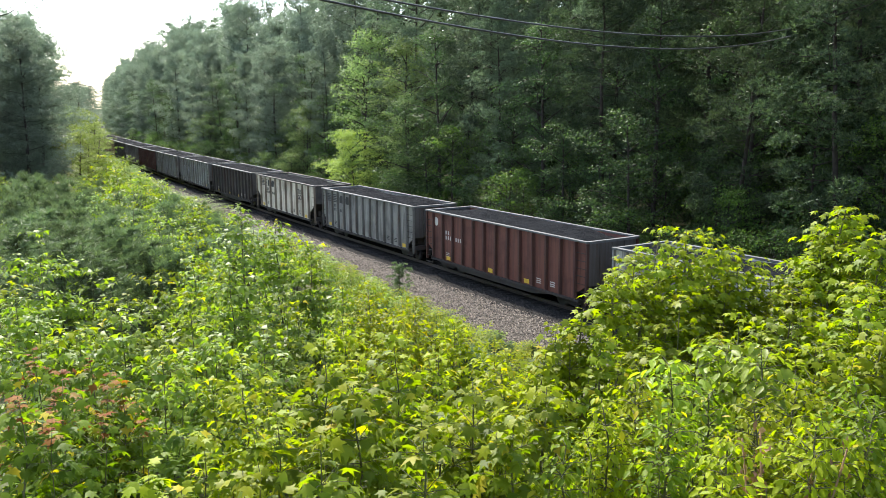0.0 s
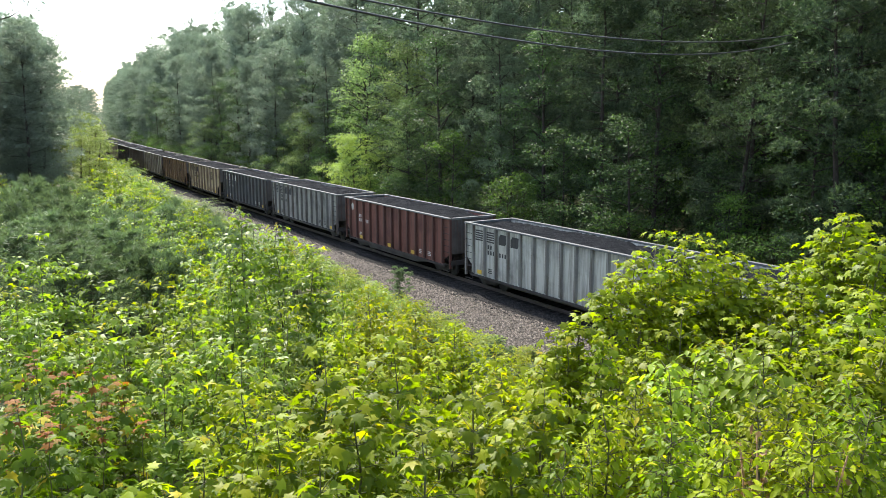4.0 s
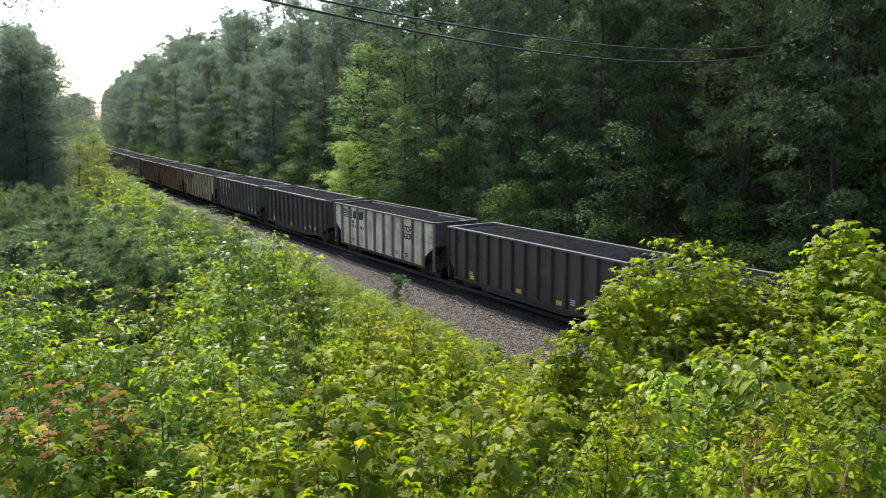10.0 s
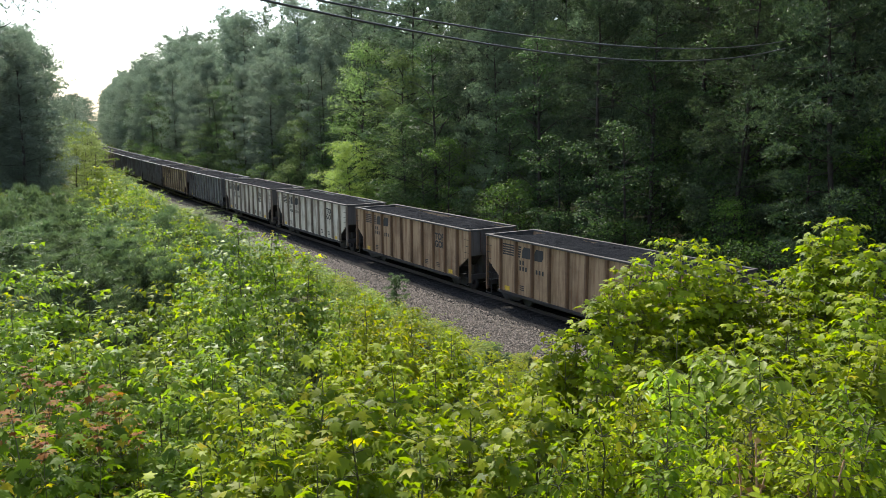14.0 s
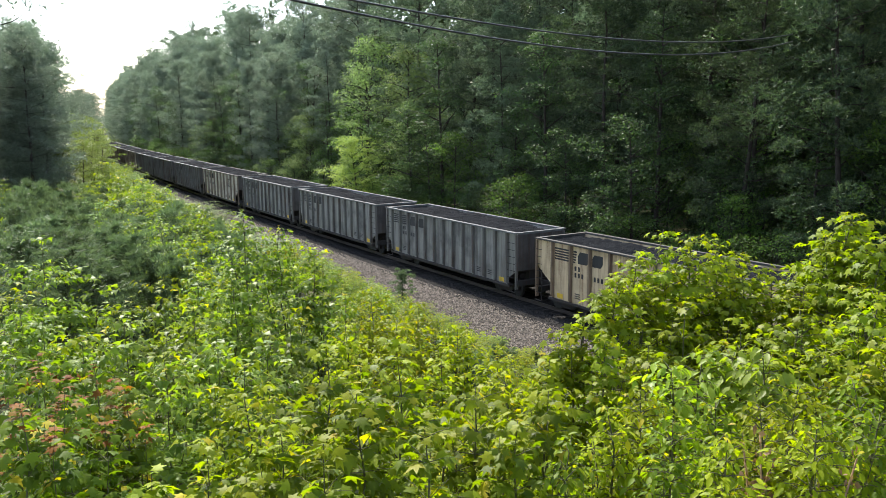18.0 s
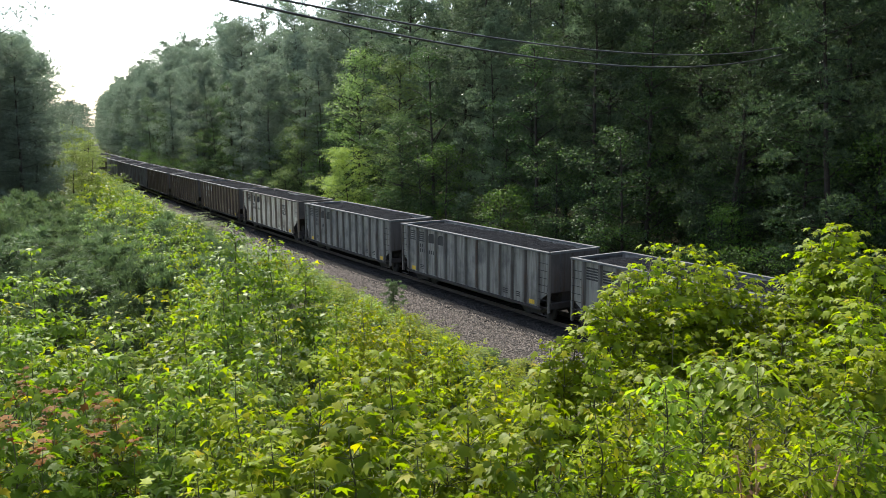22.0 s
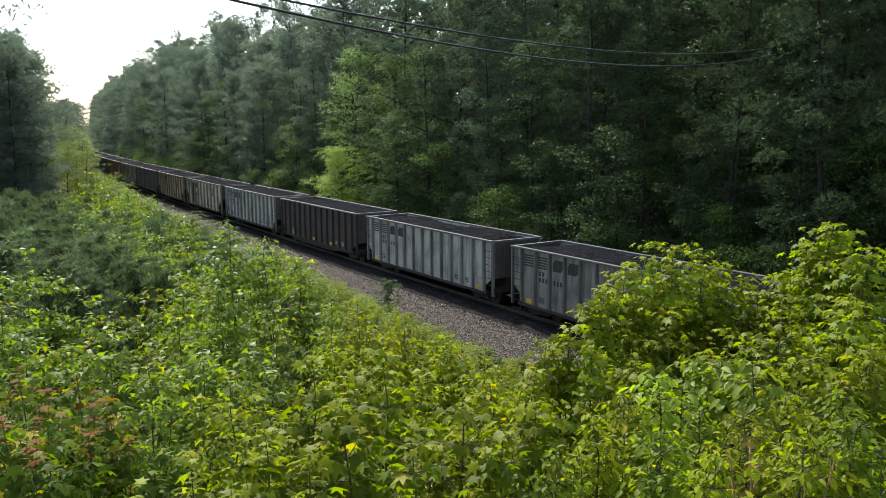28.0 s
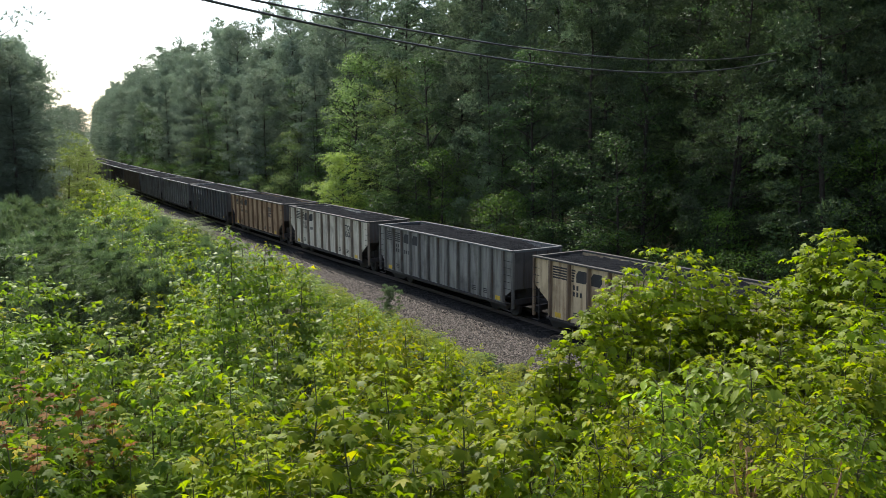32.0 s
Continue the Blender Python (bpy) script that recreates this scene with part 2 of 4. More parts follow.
M_NEEDLE_YOUNG = leaf_mat("young pine needles", (0.062, 0.095, 0.045), (0.145, 0.185, 0.088), 0.42, 0.5, shine=0.3, tint=(1.05, 1.2, 0.8))
M_STRAW = leaf_mat("dead brown stem", (0.16, 0.09, 0.05), (0.30, 0.19, 0.10), 0.2, 0.7)


# ---- mesh helpers ----
class Build:
    """Collects vertices and faces of one mesh."""

    def __init__(self):
        self.v, self.f = [], []

    def box(self, x0, x1, y0, y1, z0, z1):
        n = len(self.v)
        self.v += [(x, y, z) for z in (z0, z1) for y in (y0, y1) for x in (x0, x1)]
        self.f += [tuple(n + i for i in q) for q in ((0, 2, 3, 1), (4, 5, 7, 6), (0, 1, 5, 4), (2, 6, 7, 3), (0, 4, 6, 2), (1, 3, 7, 5))]
        return self

    def tube(self, pts, radii, sides=6, cap=True):
        n = len(self.v)
        pts = [Vector(p) for p in pts]
        for i, p in enumerate(pts):
            d = (pts[min(i + 1, len(pts) - 1)] - pts[max(i - 1, 0)]).normalized()
            a = d.orthogonal().normalized() if abs(d.z) < 0.999 else Vector((1, 0, 0))
            b = d.cross(a)
            for j in range(sides):
                c, s = math.cos(2 * math.pi * j / sides), math.sin(2 * math.pi * j / sides)
                self.v.append(tuple(p + (a * c + b * s) * radii[i]))
        for i in range(len(pts) - 1):
            for j in range(sides):
                k = (j + 1) % sides
                self.f.append((n + i * sides + j, n + i * sides + k, n + (i + 1) * sides + k, n + (i + 1) * sides + j))
        if cap:
            self.f.append(tuple(n + j for j in reversed(range(sides))))
            self.f.append(tuple(n + (len(pts) - 1) * sides + j for j in range(sides)))
        return self

    def slab(self, poly, y0, y1):
        """A plate: a polygon in x and z, from y0 to y1."""
        n, k = len(self.v), len(poly)
        self.v += [(x, y0, z) for x, z in poly] + [(x, y1, z) for x, z in poly]
        self.f += [tuple(range(n, n + k)), tuple(range(n + 2 * k - 1, n + k - 1, -1))]
        self.f += [(n + i, n + k + i, n + k + (i + 1) % k, n + (i + 1) % k) for i in range(k)]
        return self

    def wheel(self, c, r, w, sides=20):
        x, y, z = c
        return self.tube([(x, y - w / 2, z), (x, y + w / 2, z)], [r, r], sides)

    def mesh(self, name, material=None, smooth=False):
        me = bpy.data.meshes.new(name)
        me.from_pydata(self.v, [], self.f)
        if material:
            me.materials.append(material)
        if smooth:
            me.polygons.foreach_set("use_smooth", [True] * len(me.polygons))
        me.update()
        return me


def np_mesh(name, v, f, material):
    """A mesh of triangles from arrays."""
    me = bpy.data.meshes.new(name)
    v, f = np.asarray(v, np.float32).reshape(-1, 3), np.asarray(f, np.int32).reshape(-1, 3)
    me.vertices.add(len(v))
    me.vertices.foreach_set("co", v.ravel())
    me.loops.add(f.size)
    me.loops.foreach_set("vertex_index", f.ravel())
    me.polygons.add(len(f))
    me.polygons.foreach_set("loop_start", np.arange(0, f.size, 3, dtype=np.int32))
    me.materials.append(material)
    me.update(calc_edges=True)
    return me


def part(name, me, parent, label="", m=None, material=None):
    ob = new(name, me)
    ob.parent = parent
    if m is not None:
        ob.matrix_basis = m
    if material is not None:
        ob.material_slots[0].link = "OBJECT"
        ob.material_slots[0].material = material
    if label:
        ob["label"] = label
    return ob


# Leaf shapes: base at the origin, tip along +x, upper side +z.
def star_leaf():
    """A sweetgum leaf: five pointed lobes with broad feet, the points hanging a little."""
    v = [(0.30, 0.0, 0.03), (0.02, 0.0, 0.0)]
    for deg, r, z in ((-112, 0.46, -0.07), (-84, 0.27, 0.01), (-56, 0.62, -0.09), (-27, 0.30, 0.01), (0, 0.70, -0.13),
                      (27, 0.30, 0.01), (56, 0.62, -0.09), (84, 0.27, 0.01), (112, 0.46, -0.07)):
        v.append((0.30 + r * math.cos(radians(deg)), r * math.sin(radians(deg)), z))
    n = len(v)
    return np.array(v), np.array([(0, i, i + 1) for i in range(1, n - 1)] + [(0, n - 1, 1)])


def lobed_leaf():
    """A plainer star-shaped leaf, for plants farther off."""
    v = [(-0.02, 0, 0), (0.08, -0.47, -0.06), (0.34, -0.22, 0.03), (0.96, 0, -0.12), (0.34, 0.22, 0.03), (0.08, 0.47, -0.06)]
    return np.array(v), np.array([(0, 1, 2), (0, 2, 4), (2, 3, 4), (0, 4, 5)])


def oval_leaf():
    v = [(0.5, 0.0, 0.0), (0, 0, 0), (0.22, -0.19, 0.04), (0.6, -0.22, 0.06), (1.0, 0, -0.1), (0.6, 0.22, 0.06), (0.22, 0.19, 0.04)]
    return np.array(v), np.array([(0, i, i + 1) for i in range(1, 6)] + [(0, 6, 1)])


def kite_leaf():
    return np.array([(0, 0, 0), (0.45, -0.34, 0.06), (0.45, 0.34, 0.06), (1.0, 0, -0.06)]), np.array([(0, 1, 2), (1, 3, 2)])


def scatter(shape, base, out, up, size):
    """One leaf of the shape at each base point: tip along out, upper side towards up."""
    tv, tf = shape
    base, out, up = (np.asarray(a, float) for a in (base, out, up))
    out = out / (np.linalg.norm(out, axis=1, keepdims=True) + 1e-9)
    side = np.cross(up, out)
    side = side / (np.linalg.norm(side, axis=1, keepdims=True) + 1e-9)
    nrm = np.cross(out, side)
    size = np.broadcast_to(np.asarray(size, float).reshape(-1, 1, 1), (len(base), 1, 1))
    v = base[:, None] + size * (tv[None, :, :1] * out[:, None] + tv[None, :, 1:2] * side[:, None] + tv[None, :, 2:] * nrm[:, None])
    f = tf[None] + (np.arange(len(base)) * len(tv))[:, None, None]
    return v.reshape(-1, 3), f.reshape(-1, 3)


# ---- the line: a wide curve, falling slightly away from the camera ----
CURVE, GRADE, PITCH = 0.00046, 0.00455, 16.2


def on_track(s, off=0.0, z=0.0):
    """A place s metres along the line, off metres to the camera's side of its centre."""
    a = CURVE * s
    return (math.sin(a) / CURVE + off * math.sin(a), (1 - math.cos(a)) / CURVE - off * math.cos(a), GRADE * s + z)


def track_of(x, y):
    """Along and off the line, for a place on the plan."""
    r = math.hypot(x, y - 1 / CURVE)
    return math.atan2(x, 1 / CURVE - y) / CURVE, r - 1 / CURVE


def ground_z(x, y):
    s, off = track_of(x, y)
    base = GRADE * max(-450, min(s, 60)) - 0.95
    if off > 0:
        a = min(max((off - 5.3) / 21.0, 0.0), 1.35)
        a = a * a * (1.6 - 0.6 * a) if a < 1 else a
        h = 8.5 / (1 + (max(0.0, -x - 2) / 34.0) ** 2)
        z = base + h * a
    else:
        a = min(max((-off - 5.0) / 12.0, 0.0), 1.0)
        z = base + 2.2 * a * a * (3 - 2 * a)
    return z + 0.12 * noise.noise((x * 0.25, y * 0.25, 0)) * min(1, abs(abs(off) - 5))


def build_ground():
    xs = np.concatenate([np.linspace(-3000, -480, 10), np.linspace(-440, -110, 34), np.arange(-105, 40, 2.5), np.linspace(45, 120, 8), np.linspace(200, 3000, 8)])
    ys = np.concatenate([np.linspace(-3000, -200, 8), np.linspace(-150, -50, 6), np.arange(-45, 31, 1.6), np.linspace(36, 150, 12), np.linspace(220, 3000, 8)])
    v = [(x, y, ground_z(x, y)) for y in ys for x in xs]
    n = len(xs)
    f = [(j * n + i, j * n + i + 1, (j + 1) * n + i + 1, (j + 1) * n + i) for j in range(len(ys) - 1) for i in range(n - 1)]
    b = Build()
    b.v, b.f = v, f
    return tagged(new("ground", b.mesh("ground", M_SOIL, True)), "leaf litter and rough grass falling to the railway", "ground", kind="structure")


ground = build_ground()


def ribbon(profile, s0, s1, step):
    """A strip along the line with a profile of (off, z) points."""
    b, k = Build(), len(profile)
    n = int((s1 - s0) / step) + 1
    for i in range(n):
        s = s0 + (s1 - s0) * i / (n - 1)
        b.v += [on_track(s, o, z) for o, z in profile]
    b.f += [(i * k + j, (i + 1) * k + j, (i + 1) * k + j + 1, i * k + j + 1) for i in range(n - 1) for j in range(k - 1)]
    return b


ballast = tagged(new("ballast_bed", ribbon([(6.0, -1.25), (5.0, -0.95), (4.2, -0.75), (2.2, -0.24), (2.0, -0.28), (-2.0, -0.28), (-2.2, -0.24), (-4.4, -0.95), (-5.2, -1.3)], -1000, 70, 5).mesh("ballast", M_BALLAST)),
                 "grey crushed stone bed under the railway track", "ballast", kind="structure")
tagged(new("track_bed", ribbon([(2.72, -0.358), (2.5, -0.30), (2.2, -0.228), (1.6, -0.196), (-1.6, -0.196), (-2.2, -0.234), (-2.5, -0.312)], -1000, 70, 5).mesh("track_bed", M_BED)), "crushed stone between the rails, coal dust and train shade in its colour", "ballast", kind="structure")
for side in (0.76, -0.76):
    prof = [(side + o, z) for o, z in ((-0.07, -0.17), (-0.07, -0.15), (-0.01, -0.13), (-0.01, -0.045), (-0.036, -0.035), (-0.036, 0), (0.036, 0), (0.036, -0.035), (0.01, -0.045), (0.01, -0.13), (0.07, -0.15), (0.07, -0.17))]
    tagged(new("rail", ribbon(prof, -1000, 70, 6).mesh("rail", M_RAIL)), "worn steel rail on wooden sleepers", "rail", "rails of the track", kind="structure")

rng = np.random.default_rng(5)


def build_sleepers():
    b = Build()
    for i in range(620):
        s = -290 + i * 0.56
        x, y, z = on_track(s)
        n = len(b.v)
        b.box(-0.11, 0.11, -1.3, 1.3, -0.34, -0.175)
        r = Matrix.Translation((x, y, z)) @ Matrix.Rotation(CURVE * s, 4, "Z")
        b.v[n:] = [tuple(r @ Vector(p)) for p in b.v[n:]]
    return tagged(new("sleepers", b.mesh("sleepers", M_SLEEPER)), "dark wooden sleepers bedded in the crushed stone", "sleeper", kind="stuff")


build_sleepers()


def build_stones(n, off0, off1, material, label):
    """Loose stones that lie on the shoulder of the bed, on the camera's side."""
    s = rng.uniform(-80, -16, n)
    off = rng.uniform(off0, off1, n)
    z = np.interp(off, [1.6, 2.2, 4.2, 5.0, 6.0], [-0.2, -0.24, -0.75, -0.95, -1.2])
    c = np.array([on_track(a, o, h) for a, o, h in zip(s, off, z)])
    tv = np.array([(1, 0, 0), (-1, 0, 0), (0, 1, 0), (0, -1, 0), (0, 0, 0.8), (0, 0, -0.8)], float)
    tf = np.array([(0, 2, 4), (2, 1, 4), (1, 3, 4), (3, 0, 4), (2, 0, 5), (1, 2, 5), (3, 1, 5), (0, 3, 5)])
    v = c[:, None] + tv[None] * rng.uniform(0.035, 0.085, (n, 1, 3)) + rng.normal(0, 0.008, (n, 6, 3))
    f = tf[None] + (np.arange(n) * 6)[:, None, None]
    return tagged(new("ballast_stones", np_mesh("stones", v, f, material)), label, "gravel", kind="stuff")


build_stones(38000, 2.5, 5.7, M_STONE, "loose grey crushed stones on the track shoulder")
build_stones(6500, 1.4, 2.8, M_SOOT_SHADE, "crushed stones beside the rails, coloured dark with coal dust and shade")


# ---- plants ----
class Kind:
    """A plant built once; later ones are copies of it."""

    def __init__(self, root):
        self.root, self.used = root, False
        top = [max(v.co.z for v in o.data.vertices) for o in root.children if o.data]
        self.height = max(top)
        wide = [math.hypot(v.co.x, v.co.y) for o in root.children if o.data and o.name.startswith(("foliage", "crown")) for v in o.data.vertices]
        self.radius = sorted(wide)[int(len(wide) * 0.93)] if wide else 0.2

    def put(self, m, label="", group=""):
        ob = self.root
        if self.used:
            ob = copy_thing(self.root, m)
            ob.matrix_basis = m
        else:
            ob.matrix_basis = m
            self.used = True
        return tagged(ob, label, "", group)


def plant(name, label, category):
    root = new(name)
    root.empty_display_size = 0.1
    return tagged(root, label, category)


def stem_line(r, h, lean=0.08, n=5):
    dx, dy = r.normal(0, lean, 2)
    return [Vector((dx * h * (i / n) ** 1.5 + r.normal(0, 0.01) * h * 0.3, dy * h * (i / n) ** 1.5, h * i / n)) for i in range(n + 1)]


def on_line(pts, t):
    i = min(int(t * (len(pts) - 1)), len(pts) - 2)
    return pts[i].lerp(pts[i + 1], t * (len(pts) - 1) - i)


def bush(name, label, category, seed, h, width, stems, branches, leaves, shape, size, material, tips=None, tip_from=0.86, low=0.15, droop=0.55, twig=M_TWIG):
    """A sapling or shrub: stems, side branches, and leaves towards the ends of the branches. tips: the material of its topmost leaves."""
    r = np.random.default_rng(seed)
    root = plant(name, label, category)
    wood, base, out = Build(), [], []
    for k in range(stems):
        pts = stem_line(r, h * r.uniform(0.75, 1.0) if k else h, 0.10 if stems < 3 else 0.32)
        rad = (0.006 if stems == 1 else 0.0035) * h + 0.003
        wood.tube(pts, [rad * (1 - 0.85 * i / (len(pts) - 1)) for i in range(len(pts))], 5)
        for j in range(branches):
            t = low + (1 - low) * (j + r.uniform(0, 1)) / branches
            p = on_line(pts, min(t, 0.99))
            a = j * 2.4 + r.uniform(-0.5, 0.5)
            ln = width * (0.5 + 1.0 * t if t < 0.5 else 1.0 - 1.5 * (t - 0.5) ** 1.3) * r.uniform(0.6, 1.15)
            d = Vector((math.cos(a), math.sin(a), r.uniform(0.15, 0.7)))
            q = p + d * ln
            wood.tube([p, p + d * ln * 0.5 + Vector((0, 0, 0.04 * ln)), q], [rad * 0.26, rad * 0.18, rad * 0.08], 4, False)
            for i in range(leaves):
                u = r.uniform(0.2, 1.05)
                base.append(p + d * ln * u + Vector(r.normal(0, 0.07 * width, 3)))
                out.append(Vector((d.x, d.y, -droop)) * 0.6 + Vector(r.normal(0, 0.55, 3)))
        for i in range(leaves):
            base.append(pts[-1] + Vector(r.normal(0, 0.05 * width, 3)) - Vector((0, 0, r.uniform(0, 0.12 * h))))
            out.append(Vector((r.normal(), r.normal(), r.uniform(-0.3, 0.5))))
    base, out = np.array(base), np.array(out)
    up = np.array([0, 0, 1.0]) + r.normal(0, 0.4, (len(base), 3))
    sz = size * r.uniform(0.55, 1.15, len(base))
    tagged(part("stem", wood.mesh("stem", twig, True), root), kind="stuff")
    top = base[:, 2] > h * tip_from + r.normal(0, 0.05 * h, len(base))
    if tips is None:
        top[:] = False
    part("foliage", np_mesh("foliage", *scatter(shape, base[~top], out[~top], up[~top], sz[~top]), material), root)
    if top.any():
        part("young_leaves", np_mesh("young_leaves", *scatter(shape, base[top], out[top], up[top], sz[top] * 0.85), tips), root)
    return Kind(root)


def dome(name, label, category, seed, h, width, lobes, spread, shape, size, material, tips=None, bare=0.12, tip_from=0.72, twig=M_TWIG, tier=2.0, most=4200):
    """A leafy young plant: leaders side by side under one rounded outline, each with side twigs in tiers and level sprays of leaves along them."""
    r = np.random.default_rng(seed)
    root = plant(name, label, category)
    wood, base, out, up, young, grow = Build(), [], [], [], [], []
    rad = 0.0035 * h + 0.003
    deep = h * (1 - bare)
    gap = tier * size * max(1.0, math.sqrt(spread * 3.1 * width * width * deep / (size ** 3) * 0.55 / most))
    foot = Vector((0, 0, h * bare * 0.96))
    for k in range(lobes):
        a = 2.4 * k + r.uniform(-0.5, 0.5)
        off = 0.0 if k == 0 else width * r.uniform(0.35, 0.66)
        hk = h if k == 0 else h - deep * (0.03 + 0.42 * (off / width) ** 2 * r.uniform(0.5, 1.5))
        side = Vector((math.cos(a), math.sin(a), 0))
        head = side * off + Vector((0, 0, hk))
        pts = [foot.lerp(head, i / 5) + side * off * 0.9 * (i / 5) * (1 - i / 5) + Vector(r.normal(0, 0.008 * h, 3)) * (0 < i < 5) for i in range(6)]
        if k == 0:
            pts[0] = Vector((0, 0, 0))
        wood.tube(pts, [rad * (1 if k == 0 else 0.6) * (1 - 0.8 * i / 5) for i in range(6)], 5)
        wk = width * (1.0, 0.82, 0.70, 0.62, 0.56)[min(lobes, 5) - 1] * r.uniform(0.85, 1.15)
        n = max(4, int((hk - foot.z) / gap))
        for j in range(n):
            f = (j + r.uniform(0.1, 0.9)) / n
            t = f if k else (foot.z + f * (hk - foot.z)) / hk
            p = on_line(pts, min(t, 0.995))
            full = 0.7 + 0.3 * f / 0.3 if f < 0.3 else math.sqrt(max(0.03, 1 - ((f - 0.3) / 0.72) ** 1.8))
            arms = 4 if f > 0.8 else 5
            for q in range(arms):
                b = j * 1.1 + q * 2 * math.pi / arms + r.uniform(-0.35, 0.35)
                ln = wk * full * r.uniform(0.55, 1.15)
                d = Vector((math.cos(b), math.sin(b), 0.30 + 0.35 * f))
                sag = Vector((0, 0, -0.22 * ln))
                if ln > size:
                    wood.tube([p, p + d * ln * 0.5 + sag * 0.3, p + d * ln + sag], [rad * 0.24, rad * 0.17, rad * 0.07], 4, False)
                m = max(3, int(spread * ln / size * (0.5 + ln / (8 * size)) * r.uniform(0.8, 1.2)) + 1)
                u = 1 - (np.arange(m) + r.uniform(0, 0.8, m)) / m * 0.78
                at = np.array(p) + np.outer(u * ln, np.array(d)) + np.outer(u * u, np.array(sag)) + np.outer(r.uniform(-0.42, 0.42, m) * ln * u, np.array([-d.y, d.x, 0.0])) + r.normal(0, 0.12 * size, (m, 3))
                turn = b + np.where(np.arange(m) % 2 == 0, 1, -1) * r.uniform(0.3, 1.2, m) * (u < 0.95)
                base.append(at)
                out.append(np.stack([np.cos(turn), np.sin(turn), -0.75 + r.normal(0, 0.35, m)], 1))
                up.append(np.stack([0.75 * np.cos(turn) + r.normal(0, 0.35, m), 0.75 * np.sin(turn) + r.normal(0, 0.35, m), np.full(m, 0.8)], 1))
                young.append((f + 0.12 * (u - 0.7) > tip_from + 0.12 * r.random()) & (u > 0.5))
                grow.append(r.uniform(0.62, 1.12, m) * (1.05 - 0.25 * f))
        m = 7
        turn = np.arange(m) * 2.4 + r.uniform(0, 6)
        base.append(np.array(pts[-1]) + r.normal(0, 0.15 * size, (m, 3)) - np.outer(np.arange(m) * 0.22 * size, [0, 0, 1]))
        out.append(np.stack([np.cos(turn), np.sin(turn), 0.35 - 0.13 * np.arange(m)], 1))
        up.append(np.stack([-0.3 * np.cos(turn), -0.3 * np.sin(turn), np.ones(m)], 1))
        young.append(np.full(m, True))
        grow.append(r.uniform(0.5, 0.9, m))
    base, out, up, young, grow = (np.concatenate(a) for a in (base, out, up, young, grow))
    sz = size * grow
    if tips is None:
        young[:] = False
    tagged(part("stem", wood.mesh("stem", twig, True), root), kind="stuff")
    part("foliage", np_mesh("foliage", *scatter(shape, base[~young], out[~young], up[~young], sz[~young]), material), root)
    if young.any():
        part("young_leaves", np_mesh("young_leaves", *scatter(shape, base[young], out[young], up[young], sz[young] * 0.9), tips), root)
    return Kind(root)


THIN_NEEDLE = (np.array([(0, -0.05, 0), (0, 0.05, 0), (1.0, 0, -0.05)]), np.array([(0, 1, 2)]))
SLIM_NEEDLE = (np.array([(0, -0.085, 0), (0, 0.085, 0), (1.0, 0, -0.05)]), np.array([(0, 1, 2)]))
WIDE_NEEDLE = (np.array([(0, -0.075, 0), (0, 0.075, 0), (1.0, 0, -0.05)]), np.array([(0, 1, 2)]))


